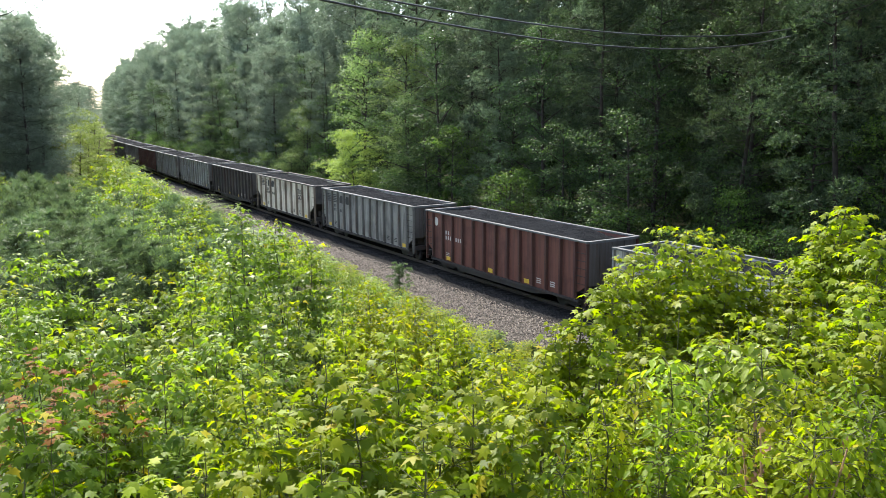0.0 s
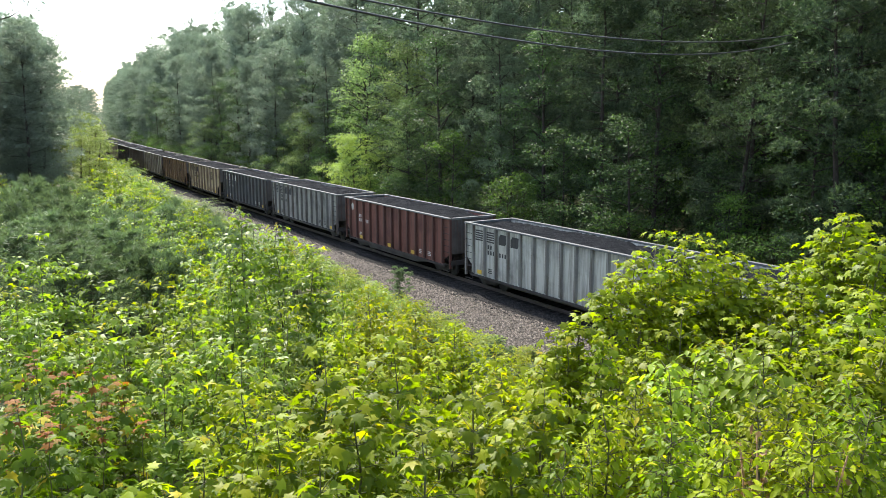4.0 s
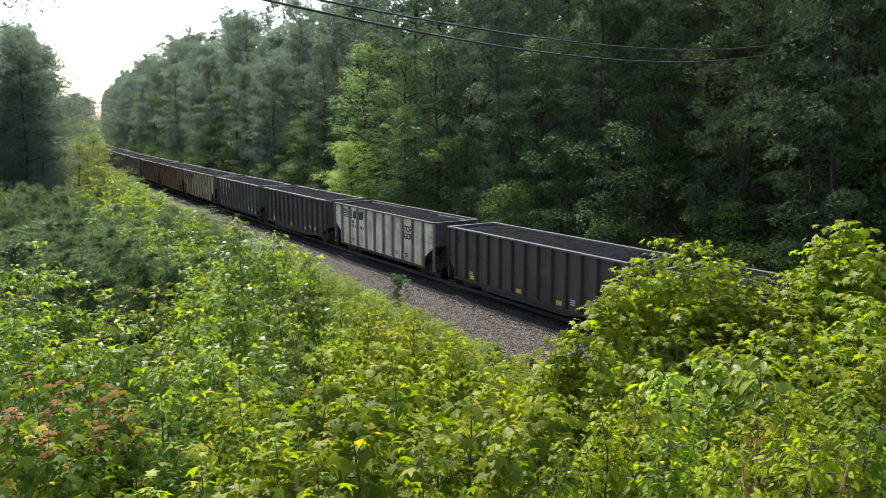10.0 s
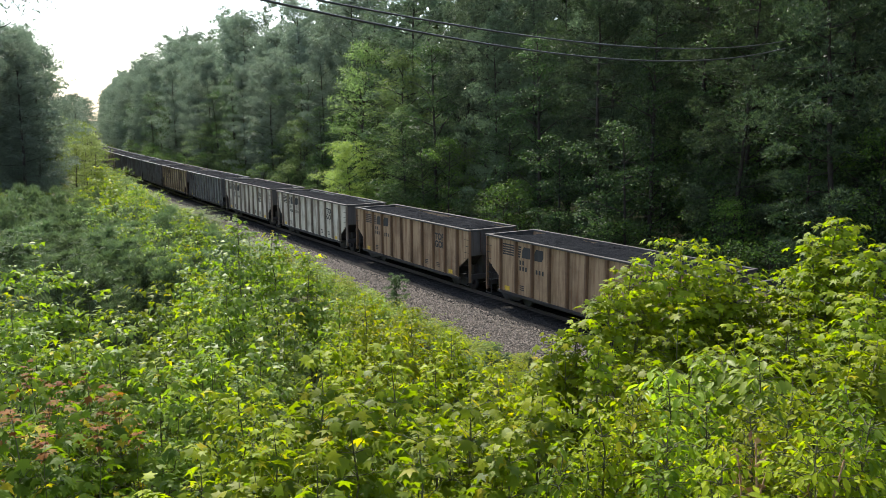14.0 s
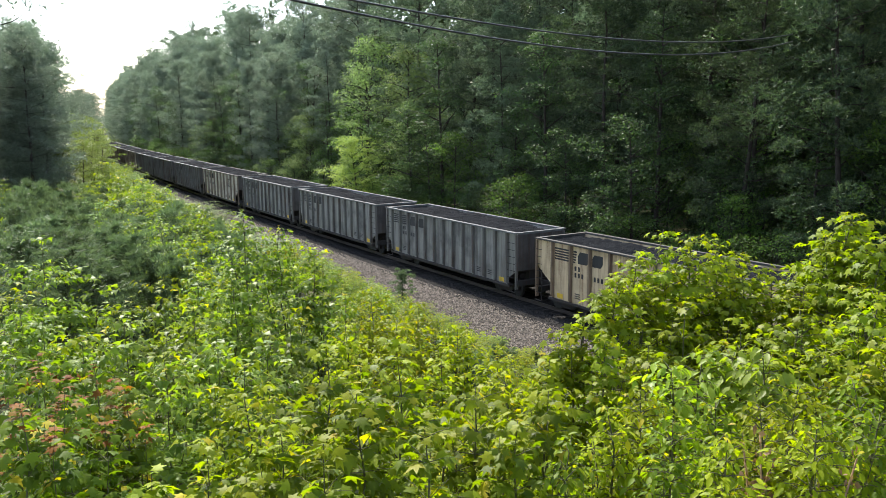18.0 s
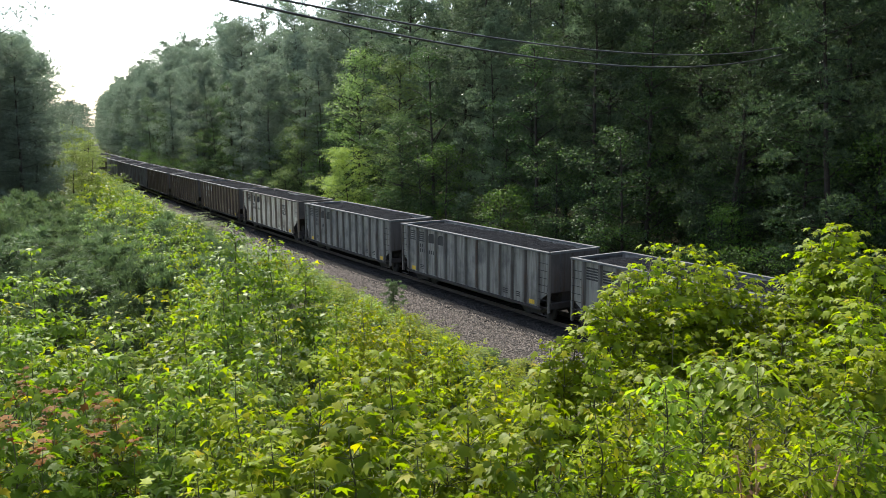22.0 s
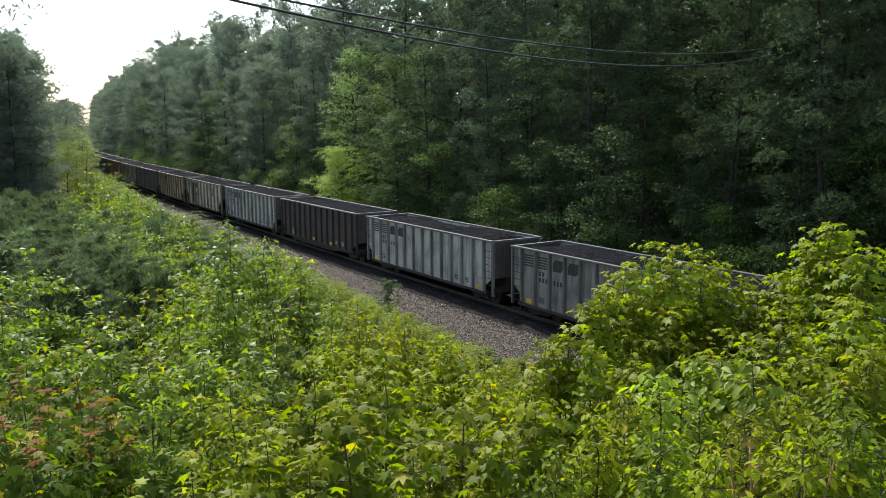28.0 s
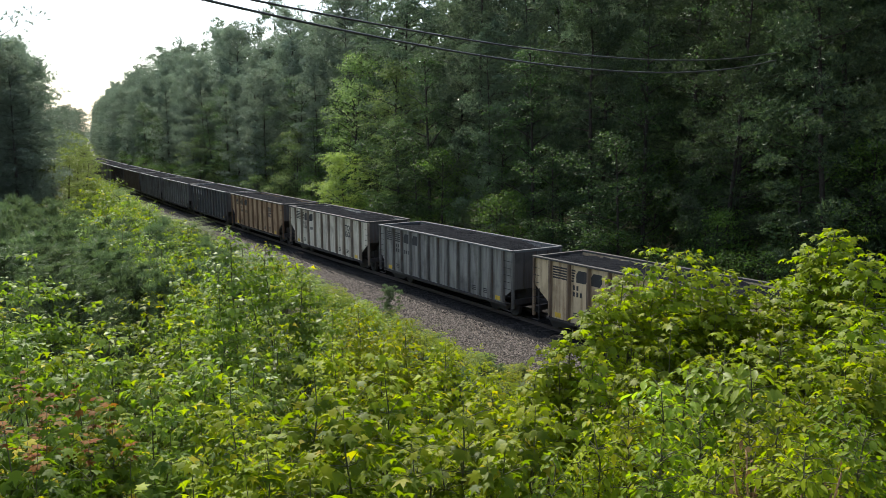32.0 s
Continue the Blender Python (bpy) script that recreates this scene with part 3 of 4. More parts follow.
def pine(name, label, seed, h, width, branches, clumps, tufts, needles, length, crown=0.25, material=M_NEEDLE, shape=WIDE_NEEDLE, young=False):
    """A pine: a tall trunk, boughs in loose layers, on each bough flat clumps of needle tufts, thickest at its end."""
    r = np.random.default_rng(seed)
    root = plant(name, label, "pine tree")
    wood, tp, td = Build(), [], []
    pts = stem_line(r, h, 0.02, 7)
    rad = 0.0085 * h + 0.01
    wood.tube(pts, [rad * (1 - 0.9 * i / 7) for i in range(8)], 8)
    for j in range(branches):
        t = crown + (1 - crown) * ((j + r.uniform(0, 1)) / branches) ** 0.9
        p = on_line(pts, min(t, 0.995))
        a = j * 2.39 + r.uniform(-0.5, 0.5)
        f = (t - crown) / (1 - crown)
        ln = width * (0.75 + 0.7 * f if f < 0.35 else 1.0 - 0.58 * ((f - 0.35) / 0.65) ** 2.6) * r.uniform(0.5, 1.15)
        rise = 0.9 * r.uniform(0.4, 1.2) if young else r.uniform(-0.15, 0.45) + 0.5 * f * f
        d = Vector((math.cos(a), math.sin(a), rise)).normalized()
        mid = p + d * ln * 0.55 - Vector((0, 0, 0.05 * ln))
        end = p + d * ln + Vector((0, 0, 0.06 * ln))
        wood.tube([p, mid, end], [rad * 0.20, rad * 0.12, rad * 0.04], 4, False)
        for c in range(clumps):
            u = 1.0 - c / clumps * r.uniform(0.6, 0.8) if c < clumps - 1 else r.uniform(0.1, 0.3)
            at = p.lerp(mid, u / 0.55) if u < 0.55 else mid.lerp(end, (u - 0.55) / 0.45)
            across = ln * 0.30 * (1.25 - 0.6 * u)
            at = np.array(at) + np.array([-d.y, d.x, 0.0]) * r.normal(0, 0.8 * across) + np.array([0, 0, 1.0]) * r.normal(0, 0.07 * ln)
            size = (0.13 * width + 0.08 * ln) * r.uniform(0.6, 1.45)
            g = r.normal(0, 1, (tufts, 3))
            g /= np.linalg.norm(g, axis=1, keepdims=True) + 1e-6
            g[:, 2] = np.where(r.random(tufts) < 0.7, np.abs(g[:, 2]), g[:, 2])
            g *= np.array([1.0, 1.0, 0.72 if not young else 0.8]) * r.uniform(0.6, 1.0, (tufts, 1))
            tp.append(at + g * size)
            td.append(g * 1.0 + np.array(d) * 0.2 + np.array([0, 0, 0.35 if not young else 1.3]) + r.normal(0, 0.2, (tufts, 3)))
    tp, td = np.repeat(np.concatenate(tp), needles, 0), np.repeat(np.concatenate(td), needles, 0)
    td = td / np.linalg.norm(td, axis=1, keepdims=True)
    out = td * 0.75 + r.normal(0, 0.5, td.shape)
    up = r.normal(0, 1, td.shape)
    sz = length * r.uniform(0.6, 1.15, len(tp))
    part("trunk", wood.mesh("trunk", M_BARK, True), root)
    part("crown", np_mesh("crown", *scatter(shape, tp, out, up, sz), material), root)
    return Kind(root)


def broadleaf(name, label, seed, h, width, limbs_n, clumps, leaves, size, material, crown=0.2, shape=None, clump=(1.8, 3.4), spread=0.24):
    """A leafy tree: trunk, limbs, and leaves in many uneven clumps round the limbs' ends."""
    r = np.random.default_rng(seed)
    root = plant(name, label, "tree")
    wood, base, out, ups = Build(), [], [], []
    pts = stem_line(r, h * 0.92, 0.05, 6)
    rad = 0.010 * h + 0.01
    wood.tube(pts, [rad * (1 - 0.88 * i / 6) for i in range(7)], 8)
    for j in range(limbs_n):
        t = crown + (1 - crown) * (j + r.uniform(0, 1)) / limbs_n
        p = on_line(pts, min(t * 0.97, 0.99))
        a = j * 2.39 + r.uniform(-0.6, 0.6)
        f = (t - crown) / (1 - crown)
        ln = width * (0.65 + 0.7 * f if f < 0.5 else 1.0 - 0.75 * ((f - 0.5) / 0.5) ** 1.5) * r.uniform(0.55, 1.2)
        d = Vector((math.cos(a), math.sin(a), r.uniform(0.2, 0.8)))
        end = p + d * ln
        wood.tube([p, p + d * ln * 0.5 + Vector((0, 0, 0.06 * ln)), end], [rad * 0.35, rad * 0.2, rad * 0.06], 5, False)
        for c in range(clumps):
            q = p + d * ln * r.uniform(0.35, 1.05) + Vector(r.normal(0, spread * ln, 3))
            n = max(3, int(leaves * r.uniform(0.5, 1.4)))
            rr = size * r.uniform(*clump)
            pos = r.normal(0, 1, (n, 3))
            pos /= np.linalg.norm(pos, axis=1, keepdims=True) + 1e-6
            pos[:, 2] = np.where(r.random(n) < 0.75, np.abs(pos[:, 2]), pos[:, 2])
            pos *= np.array([1, 1, 0.55]) * rr * r.uniform(0.55, 1.0, (n, 1))
            base.append(np.array(q) + pos)
            ups.append(pos / rr + np.array([0, 0, 0.7]) + r.normal(0, 0.4, (n, 3)))
            out.append(pos + np.array([0, 0, -0.3 * rr]) + r.normal(0, 0.5 * rr, (n, 3)))
    base, out, up = np.concatenate(base), np.concatenate(out), np.concatenate(ups)
    part("trunk", wood.mesh("trunk", M_BARK, True), root)
    part("crown", np_mesh("crown", *scatter(shape or kite_leaf(), base, out, up, size * r.uniform(0.6, 1.2, len(base))), material), root)
    return Kind(root)


def stand(x, y, rot=0.0, scale=1.0, tilt=0.0, wide=1.0, sink=0.05):
    return Matrix.Translation((x, y, ground_z(x, y) - sink)) @ Matrix.Rotation(rot, 4, "Z") @ Matrix.Rotation(tilt, 4, "X") @ Matrix.Diagonal((scale * wide, scale * wide, scale, 1))


# ---- the wood across the line ----
PINES = [pine("pine_tree", "tall dark green pine with long layered boughs", 10 + i, 24.0, w, 46, 4, 44, 9, 0.30, c, M_NEEDLE, SLIM_NEEDLE) for i, (w, c) in enumerate(((4.5, 0.02), (4.1, 0.04), (4.9, 0.03), (4.3, 0.01)))]
SHADED_PINES = [pine("pine_tree", "tall pine with broad tufted boughs, shade in its needle colour", 25 + i, 24.0, w, 46, 4, 44, 9, 0.30, 0.02, M_NEEDLE_SHADED, SLIM_NEEDLE) for i, w in enumerate((4.6, 5.0))]
FARTHER = [pine("pine_tree", "tall pine with a rounded open crown, haze in its needle colour", 15 + i, 24.0, w * 1.15, 54, 4, 30, 8, 0.38, c, M_NEEDLE_HAZED) for i, (w, c) in enumerate(((3.9, 0.05), (3.6, 0.10), (4.2, 0.08)))]
BACK = [pine("pine_tree", "tall pine with a dark crown in the depth of the wood", 20 + i, 24.0, w, 34, 4, 10, 8, 0.5, c) for i, (w, c) in enumerate(((3.8, 0.10), (4.2, 0.14)))]
LEAFY = [broadleaf("broadleaf_tree", "broadleaf tree with a full dark green crown", 30 + i, 17.0, w, 26, 3, 110, 0.15, M_TREE, c, None, (5.0, 9.0), 0.2) for i, (w, c) in enumerate(((3.2, 0.03), (2.8, 0.06), (3.6, 0.04)))]
SPRING = [broadleaf("broadleaf_tree", "slender tree with fresh light green leaves", 40 + i, 14.0, 2.7, 30, 7, 56, 0.15, M_TREE_LIGHT, 0.06, None, (3.4, 6.4), 0.22) for i in range(2)]
LINE = [broadleaf("broadleaf_tree", "young tree with yellow-green leaves beside the line", 45 + i, 14.0, 2.6, 26, 4, 50, 0.19, M_LINE, 0.05, None, (2.8, 5.0), 0.22) for i in range(2)]
SHRUBS = [broadleaf("wood_shrub", "leafy shrub at the edge of the wood", 50 + i, 5.0, 2.1, 18, 3, 56, 0.12, m, 0.02, None, (3.4, 6.0), 0.2) for i, m in enumerate((M_UNDER, M_TREE, M_UNDER, M_TREE_LIGHT))]
rw = random.Random(11)
for off, s0, s1, step, size in ((9.5, -430, 12, 5.6, 0.80), (14.0, -460, 14, 5.4, 0.98), (20.0, -400, 16, 6.2, 1.08), (26.5, -130, 30, 8.0, 1.08)):
    s = s0
    while s < s1:
        x, y, z = on_track(s + rw.uniform(-1.5, 1.5), -(off + rw.uniform(-1.4, 1.4)))
        if off < 12 and -80 < s < -61:
            s += step
            continue
        if rw.random() < ((0.5 if s < -48 else 0.2) if off < 12 else 0.22 if off < 17 else 0.08):
            rw.choice(LEAFY).put(stand(x, y, rw.uniform(0, 6.28), size * rw.uniform(0.9, 1.3)), group="trees of the wood")
        else:
            rw.choice(SHADED_PINES if s > -46 + 5 * math.sin(s * 3) else BACK if off > 17 else PINES if s > -70 + 12 * math.sin(s) else FARTHER).put(stand(x, y, rw.uniform(0, 6.28), size * rw.uniform(0.85, 1.12), rw.uniform(-0.03, 0.03), rw.uniform(0.85, 1.15)), group="trees of the wood")
        s += step * rw.uniform(0.75, 1.25)


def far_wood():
    """Filler behind the first trees that shuts out the sky: one mass of leaves, up to the height of the crowns."""
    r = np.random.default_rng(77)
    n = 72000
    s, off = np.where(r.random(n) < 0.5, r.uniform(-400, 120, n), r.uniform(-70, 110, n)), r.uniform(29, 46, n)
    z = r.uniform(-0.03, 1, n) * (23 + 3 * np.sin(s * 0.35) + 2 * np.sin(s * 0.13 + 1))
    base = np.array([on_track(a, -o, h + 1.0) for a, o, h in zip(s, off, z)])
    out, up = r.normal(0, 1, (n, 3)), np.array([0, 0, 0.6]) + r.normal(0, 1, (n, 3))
    return tagged(new("deep_wood", np_mesh("deep_wood", *scatter(kite_leaf(), base, out, up, r.uniform(1.6, 3.0, n)), M_DEEP)), "dark leaf mass that fills the wood behind its edge", "wood", kind="stuff")


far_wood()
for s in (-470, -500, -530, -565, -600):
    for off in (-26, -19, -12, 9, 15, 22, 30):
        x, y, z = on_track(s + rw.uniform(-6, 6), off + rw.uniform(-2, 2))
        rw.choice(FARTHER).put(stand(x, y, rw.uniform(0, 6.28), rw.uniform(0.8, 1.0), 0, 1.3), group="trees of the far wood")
# single trees of a lighter green that stand out from the dark edge
for s, off, h, w in ((-73.5, 9.0, 18.5, 1.0), (-66.5, 10.0, 17.0, 1.0), (-130, 7.4, 11.0, 1.15), (-118, 8.0, 8.0, 1.0), (-62, 8.0, 12.0, 0.9)):
    x, y, z = on_track(s, -off)
    rw.choice(SPRING).put(stand(x, y, rw.uniform(0, 6), h / 14.0, 0, w * 14 / h * 1.3 if h > 14 else w * 1.1))
BRIGHT = broadleaf("bright_sapling", "bright yellow-green young tree leaning over the line", 61, 8.0, 2.7, 20, 14, 60, 0.11, M_BRIGHT, 0.15, None, (2.6, 4.8))
x, y, z = on_track(-68.3, -5.9)
BRIGHT.put(stand(x, y, 0.6, 1.12, 0.06, 1.05))
s = -210
while s < 5:
    x, y, z = on_track(s, -rw.uniform(5.6, 8.2))
    k = rw.choice(SHRUBS if s < -80 else SHRUBS[:3])
    k.put(stand(x, y, rw.uniform(0, 6.28), rw.uniform(0.5, 1.25)), group="shrubs along the wood")
    s += rw.uniform(1.8, 3.4)

UNDER = [broadleaf("understorey_tree", "small leafy tree under the pines", 64 + i, 9.0, 2.5, 20, 3, 80, 0.14, m, 0.03, None, (4.2, 7.0), 0.2) for i, m in enumerate((M_UNDER, M_TREE, M_TREE_LIGHT))]
s = -125
while s < 12:
    x, y, z = on_track(s, -rw.uniform(7.2, 10.5))
    rw.choice(UNDER[:2] if rw.random() < 0.8 else UNDER).put(stand(x, y, rw.uniform(0, 6.28), rw.uniform(0.7, 1.3)), group="understorey of the wood")
    s += rw.uniform(2.8, 5.0)
s = -150
while s < 20:
    x, y, z = on_track(s, -rw.uniform(10.5, 18))
    rw.choice(SHRUBS[:3]).put(stand(x, y, rw.uniform(0, 6.28), rw.uniform(0.9, 1.5)), group="undergrowth in the wood")
    s += rw.uniform(3.5, 6.0)

s = -45
while s < 60:
    for off in (19.5, 25):
        x, y, z = on_track(s + rw.uniform(-1, 1), -off + rw.uniform(-2, 2))
        rw.choice(SHRUBS[:3]).put(stand(x, y, rw.uniform(0, 6.28), rw.uniform(1.0, 1.6)), group="undergrowth in the wood")
    s += rw.uniform(4, 6)

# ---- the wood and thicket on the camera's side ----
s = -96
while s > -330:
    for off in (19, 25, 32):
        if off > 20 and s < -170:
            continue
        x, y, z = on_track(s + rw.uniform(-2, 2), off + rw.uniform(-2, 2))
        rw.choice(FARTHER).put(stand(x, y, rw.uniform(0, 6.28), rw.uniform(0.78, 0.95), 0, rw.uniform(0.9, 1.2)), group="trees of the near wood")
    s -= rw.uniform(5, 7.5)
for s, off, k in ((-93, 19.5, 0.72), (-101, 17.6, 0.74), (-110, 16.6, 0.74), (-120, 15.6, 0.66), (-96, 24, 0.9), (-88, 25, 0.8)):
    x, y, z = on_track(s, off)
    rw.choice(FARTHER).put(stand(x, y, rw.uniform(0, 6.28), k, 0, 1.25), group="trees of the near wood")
for s, off, h in ((-122, 9.8, 8.0), (-128, 9.5, 9.5), (-133, 9.2, 10.5), (-140, 8.8, 11.0), (-147, 8.4, 10.0), (-156, 8.0, 11.5), (-118, 11.5, 8.0), (-112, 13.0, 8.5), (-166, 7.6, 11.0), (-180, 7.4, 12.0), (-200, 7.4, 12.0), (-230, 8.0, 13.0), (-106, 15.0, 7.5), (-108, 12.0, 5.0)):
    x, y, z = on_track(s, off)
    rw.choice(LINE).put(stand(x, y, rw.uniform(0, 6), h / 14.0, 0, 1.5), group="young trees along the line")
YOUNG = [pine("young_pine", "young grey-green pine in the thicket", 70 + i, 3.2, 0.80, 26, 2, 14, 12, 0.19, 0.05, M_NEEDLE_YOUNG, THIN_NEEDLE, True) for i in range(3)]
MID = [dome("sapling", "leafy sapling with pale green star-shaped leaves", "sapling", 80 + i, 2.6, 0.75, n, 2.2, lobed_leaf(), 0.105, M_GUM_PALE, M_LIME if i == 1 else None) for i, n in enumerate((3, 4, 2))]
BRUSH = [dome("thicket_shrub", "rounded light green shrub", "shrub", 86 + i, 1.9, 0.65, 4, 2.2, lobed_leaf(), 0.10, M_LIME if i else M_GUM_PALE) for i in range(2)]
MIDS = [bush("thicket_shrub", "dense shrub with small mid-green leaves", "shrub", 90 + i, 1.5, 0.50, 4, 10, 12, oval_leaf(), 0.085, m) for i, m in enumerate((M_SHRUB, M_LIME, M_GUM_PALE))]
GUM = [dome("sweetgum_sapling", "sweetgum sapling with glossy star-shaped leaves", "sapling", 100 + i, 2.4, 0.55, n, 2.2, star_leaf(), 0.125, M_GUM, M_LIME if i else None) for i, n in enumerate((2, 3, 2))]
MOUND = [dome("sweetgum_sapling", "tall bushy sweetgum sapling thick with star-shaped leaves", "sapling", 140 + i, 3.0, 0.85, n, 2.2, lobed_leaf(), 0.095, M_GUM, M_GUM_PALE) for i, n in enumerate((4, 3, 5))]
HERB = [bush("herb", "low herb with yellow-green oval leaves", "herb", 110 + i, 1.7, 0.34, 5, 14, 12, oval_leaf(), 0.050, m) for i, m in enumerate((M_LIME, M_GUM, M_SHRUB))]


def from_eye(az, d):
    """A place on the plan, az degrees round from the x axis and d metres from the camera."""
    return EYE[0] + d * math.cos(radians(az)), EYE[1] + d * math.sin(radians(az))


SWAYING = []


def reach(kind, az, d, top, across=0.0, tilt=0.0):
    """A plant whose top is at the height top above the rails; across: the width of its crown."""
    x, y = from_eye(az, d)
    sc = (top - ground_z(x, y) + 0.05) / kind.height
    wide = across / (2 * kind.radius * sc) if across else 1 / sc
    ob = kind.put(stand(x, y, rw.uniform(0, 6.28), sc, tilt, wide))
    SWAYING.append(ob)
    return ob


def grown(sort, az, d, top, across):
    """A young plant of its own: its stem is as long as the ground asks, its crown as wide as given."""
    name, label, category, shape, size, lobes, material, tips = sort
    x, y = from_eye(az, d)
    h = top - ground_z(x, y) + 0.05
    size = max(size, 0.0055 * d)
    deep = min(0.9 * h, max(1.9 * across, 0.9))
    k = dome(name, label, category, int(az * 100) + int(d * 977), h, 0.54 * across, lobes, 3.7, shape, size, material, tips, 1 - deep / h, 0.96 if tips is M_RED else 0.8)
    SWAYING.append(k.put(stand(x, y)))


STAR, PLAIN, OVAL = star_leaf(), lobed_leaf(), oval_leaf()
GUM_LOOK = ("sweetgum_sapling", "sweetgum sapling with glossy star-shaped leaves", "sapling", STAR, 0.085, 3, M_GUM, M_LIME)
BUSHY = ("sweetgum_sapling", "tall bushy sweetgum sapling thick with star-shaped leaves", "sapling", STAR, 0.085, 4, M_LEAF_TOP, M_LIME)
PALE = ("sapling", "leafy sapling with pale green star-shaped leaves", "sapling", PLAIN, 0.095, 3, M_GUM_PALE, None)
PALE_TIPPED = PALE[:7] + (M_LIME,)
LIME = ("thicket_shrub", "rounded lime green shrub among the saplings", "shrub", PLAIN, 0.075, 3, M_LIME, None)
RUDDY = ("maple_sapling", "maple sapling with red young leaves at its top", "sapling", STAR, 0.068, 5, M_MAPLE, M_RED)
BROAD = ("broadleaf_shrub", "shrub with broad pointed light green leaves", "shrub", OVAL, 0.085, 2, M_BROAD, None)
WEED = ("herb", "tall herb with small yellow-green oval leaves", "herb", OVAL, 0.05, 4, M_LIME, None)
GREEN_WEED = ("herb", "tall herb with small green oval leaves", "herb", OVAL, 0.05, 4, M_GUM, None)
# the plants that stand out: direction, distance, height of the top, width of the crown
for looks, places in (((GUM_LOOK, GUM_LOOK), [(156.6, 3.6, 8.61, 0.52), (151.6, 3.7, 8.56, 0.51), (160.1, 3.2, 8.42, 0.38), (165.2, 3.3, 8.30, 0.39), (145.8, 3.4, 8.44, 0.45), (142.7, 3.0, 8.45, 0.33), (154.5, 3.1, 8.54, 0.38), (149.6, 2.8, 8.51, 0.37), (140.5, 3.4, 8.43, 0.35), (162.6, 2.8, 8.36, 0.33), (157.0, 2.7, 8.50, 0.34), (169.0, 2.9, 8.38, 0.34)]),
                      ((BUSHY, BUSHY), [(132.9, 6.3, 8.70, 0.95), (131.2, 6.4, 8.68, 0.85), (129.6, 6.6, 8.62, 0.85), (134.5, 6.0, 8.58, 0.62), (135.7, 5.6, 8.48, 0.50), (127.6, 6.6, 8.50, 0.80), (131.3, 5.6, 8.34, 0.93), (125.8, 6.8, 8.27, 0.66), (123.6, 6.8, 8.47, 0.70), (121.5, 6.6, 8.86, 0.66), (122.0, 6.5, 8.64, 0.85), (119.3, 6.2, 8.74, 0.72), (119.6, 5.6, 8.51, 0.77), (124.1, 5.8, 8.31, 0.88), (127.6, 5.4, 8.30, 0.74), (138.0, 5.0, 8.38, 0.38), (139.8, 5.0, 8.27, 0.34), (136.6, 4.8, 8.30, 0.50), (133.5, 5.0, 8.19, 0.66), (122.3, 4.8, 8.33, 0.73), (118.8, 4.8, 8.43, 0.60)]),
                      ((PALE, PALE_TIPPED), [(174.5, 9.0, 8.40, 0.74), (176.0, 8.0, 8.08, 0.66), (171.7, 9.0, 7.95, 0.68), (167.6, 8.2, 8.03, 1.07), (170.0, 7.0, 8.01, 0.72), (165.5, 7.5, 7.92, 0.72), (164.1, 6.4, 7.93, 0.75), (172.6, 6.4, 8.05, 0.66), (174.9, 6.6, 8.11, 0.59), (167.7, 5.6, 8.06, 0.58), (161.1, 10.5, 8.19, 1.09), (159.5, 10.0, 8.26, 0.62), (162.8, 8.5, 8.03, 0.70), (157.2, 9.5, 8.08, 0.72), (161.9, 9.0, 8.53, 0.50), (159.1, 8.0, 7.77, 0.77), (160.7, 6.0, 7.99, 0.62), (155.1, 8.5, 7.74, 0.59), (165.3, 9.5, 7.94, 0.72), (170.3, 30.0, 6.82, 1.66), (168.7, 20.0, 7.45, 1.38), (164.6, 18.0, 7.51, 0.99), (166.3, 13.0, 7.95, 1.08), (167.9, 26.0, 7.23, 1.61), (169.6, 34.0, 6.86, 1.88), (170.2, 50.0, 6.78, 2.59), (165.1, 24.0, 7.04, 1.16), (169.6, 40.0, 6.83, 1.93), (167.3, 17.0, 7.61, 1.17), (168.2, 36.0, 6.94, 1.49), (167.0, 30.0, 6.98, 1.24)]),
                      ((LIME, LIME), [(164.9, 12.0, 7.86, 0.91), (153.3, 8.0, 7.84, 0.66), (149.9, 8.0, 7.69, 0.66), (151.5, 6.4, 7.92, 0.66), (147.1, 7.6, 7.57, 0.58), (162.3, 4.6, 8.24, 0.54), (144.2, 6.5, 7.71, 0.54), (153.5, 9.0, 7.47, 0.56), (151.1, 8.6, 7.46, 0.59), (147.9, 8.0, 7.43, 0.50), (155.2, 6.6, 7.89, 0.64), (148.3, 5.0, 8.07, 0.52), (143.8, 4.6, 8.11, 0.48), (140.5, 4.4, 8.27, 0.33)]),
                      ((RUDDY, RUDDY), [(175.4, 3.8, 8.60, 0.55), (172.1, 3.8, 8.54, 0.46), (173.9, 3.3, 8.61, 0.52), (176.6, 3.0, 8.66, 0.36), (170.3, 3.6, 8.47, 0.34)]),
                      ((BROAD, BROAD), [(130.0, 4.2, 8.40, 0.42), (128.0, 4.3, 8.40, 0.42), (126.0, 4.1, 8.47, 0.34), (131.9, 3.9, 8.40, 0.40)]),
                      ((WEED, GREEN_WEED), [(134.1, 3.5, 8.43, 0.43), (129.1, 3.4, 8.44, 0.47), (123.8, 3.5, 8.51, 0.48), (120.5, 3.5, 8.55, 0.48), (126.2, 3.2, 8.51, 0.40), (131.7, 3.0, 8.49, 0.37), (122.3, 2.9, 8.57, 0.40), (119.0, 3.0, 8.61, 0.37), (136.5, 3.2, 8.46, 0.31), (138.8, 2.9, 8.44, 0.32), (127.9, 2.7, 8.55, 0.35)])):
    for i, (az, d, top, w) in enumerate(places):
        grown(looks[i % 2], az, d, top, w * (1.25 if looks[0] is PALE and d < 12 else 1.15))
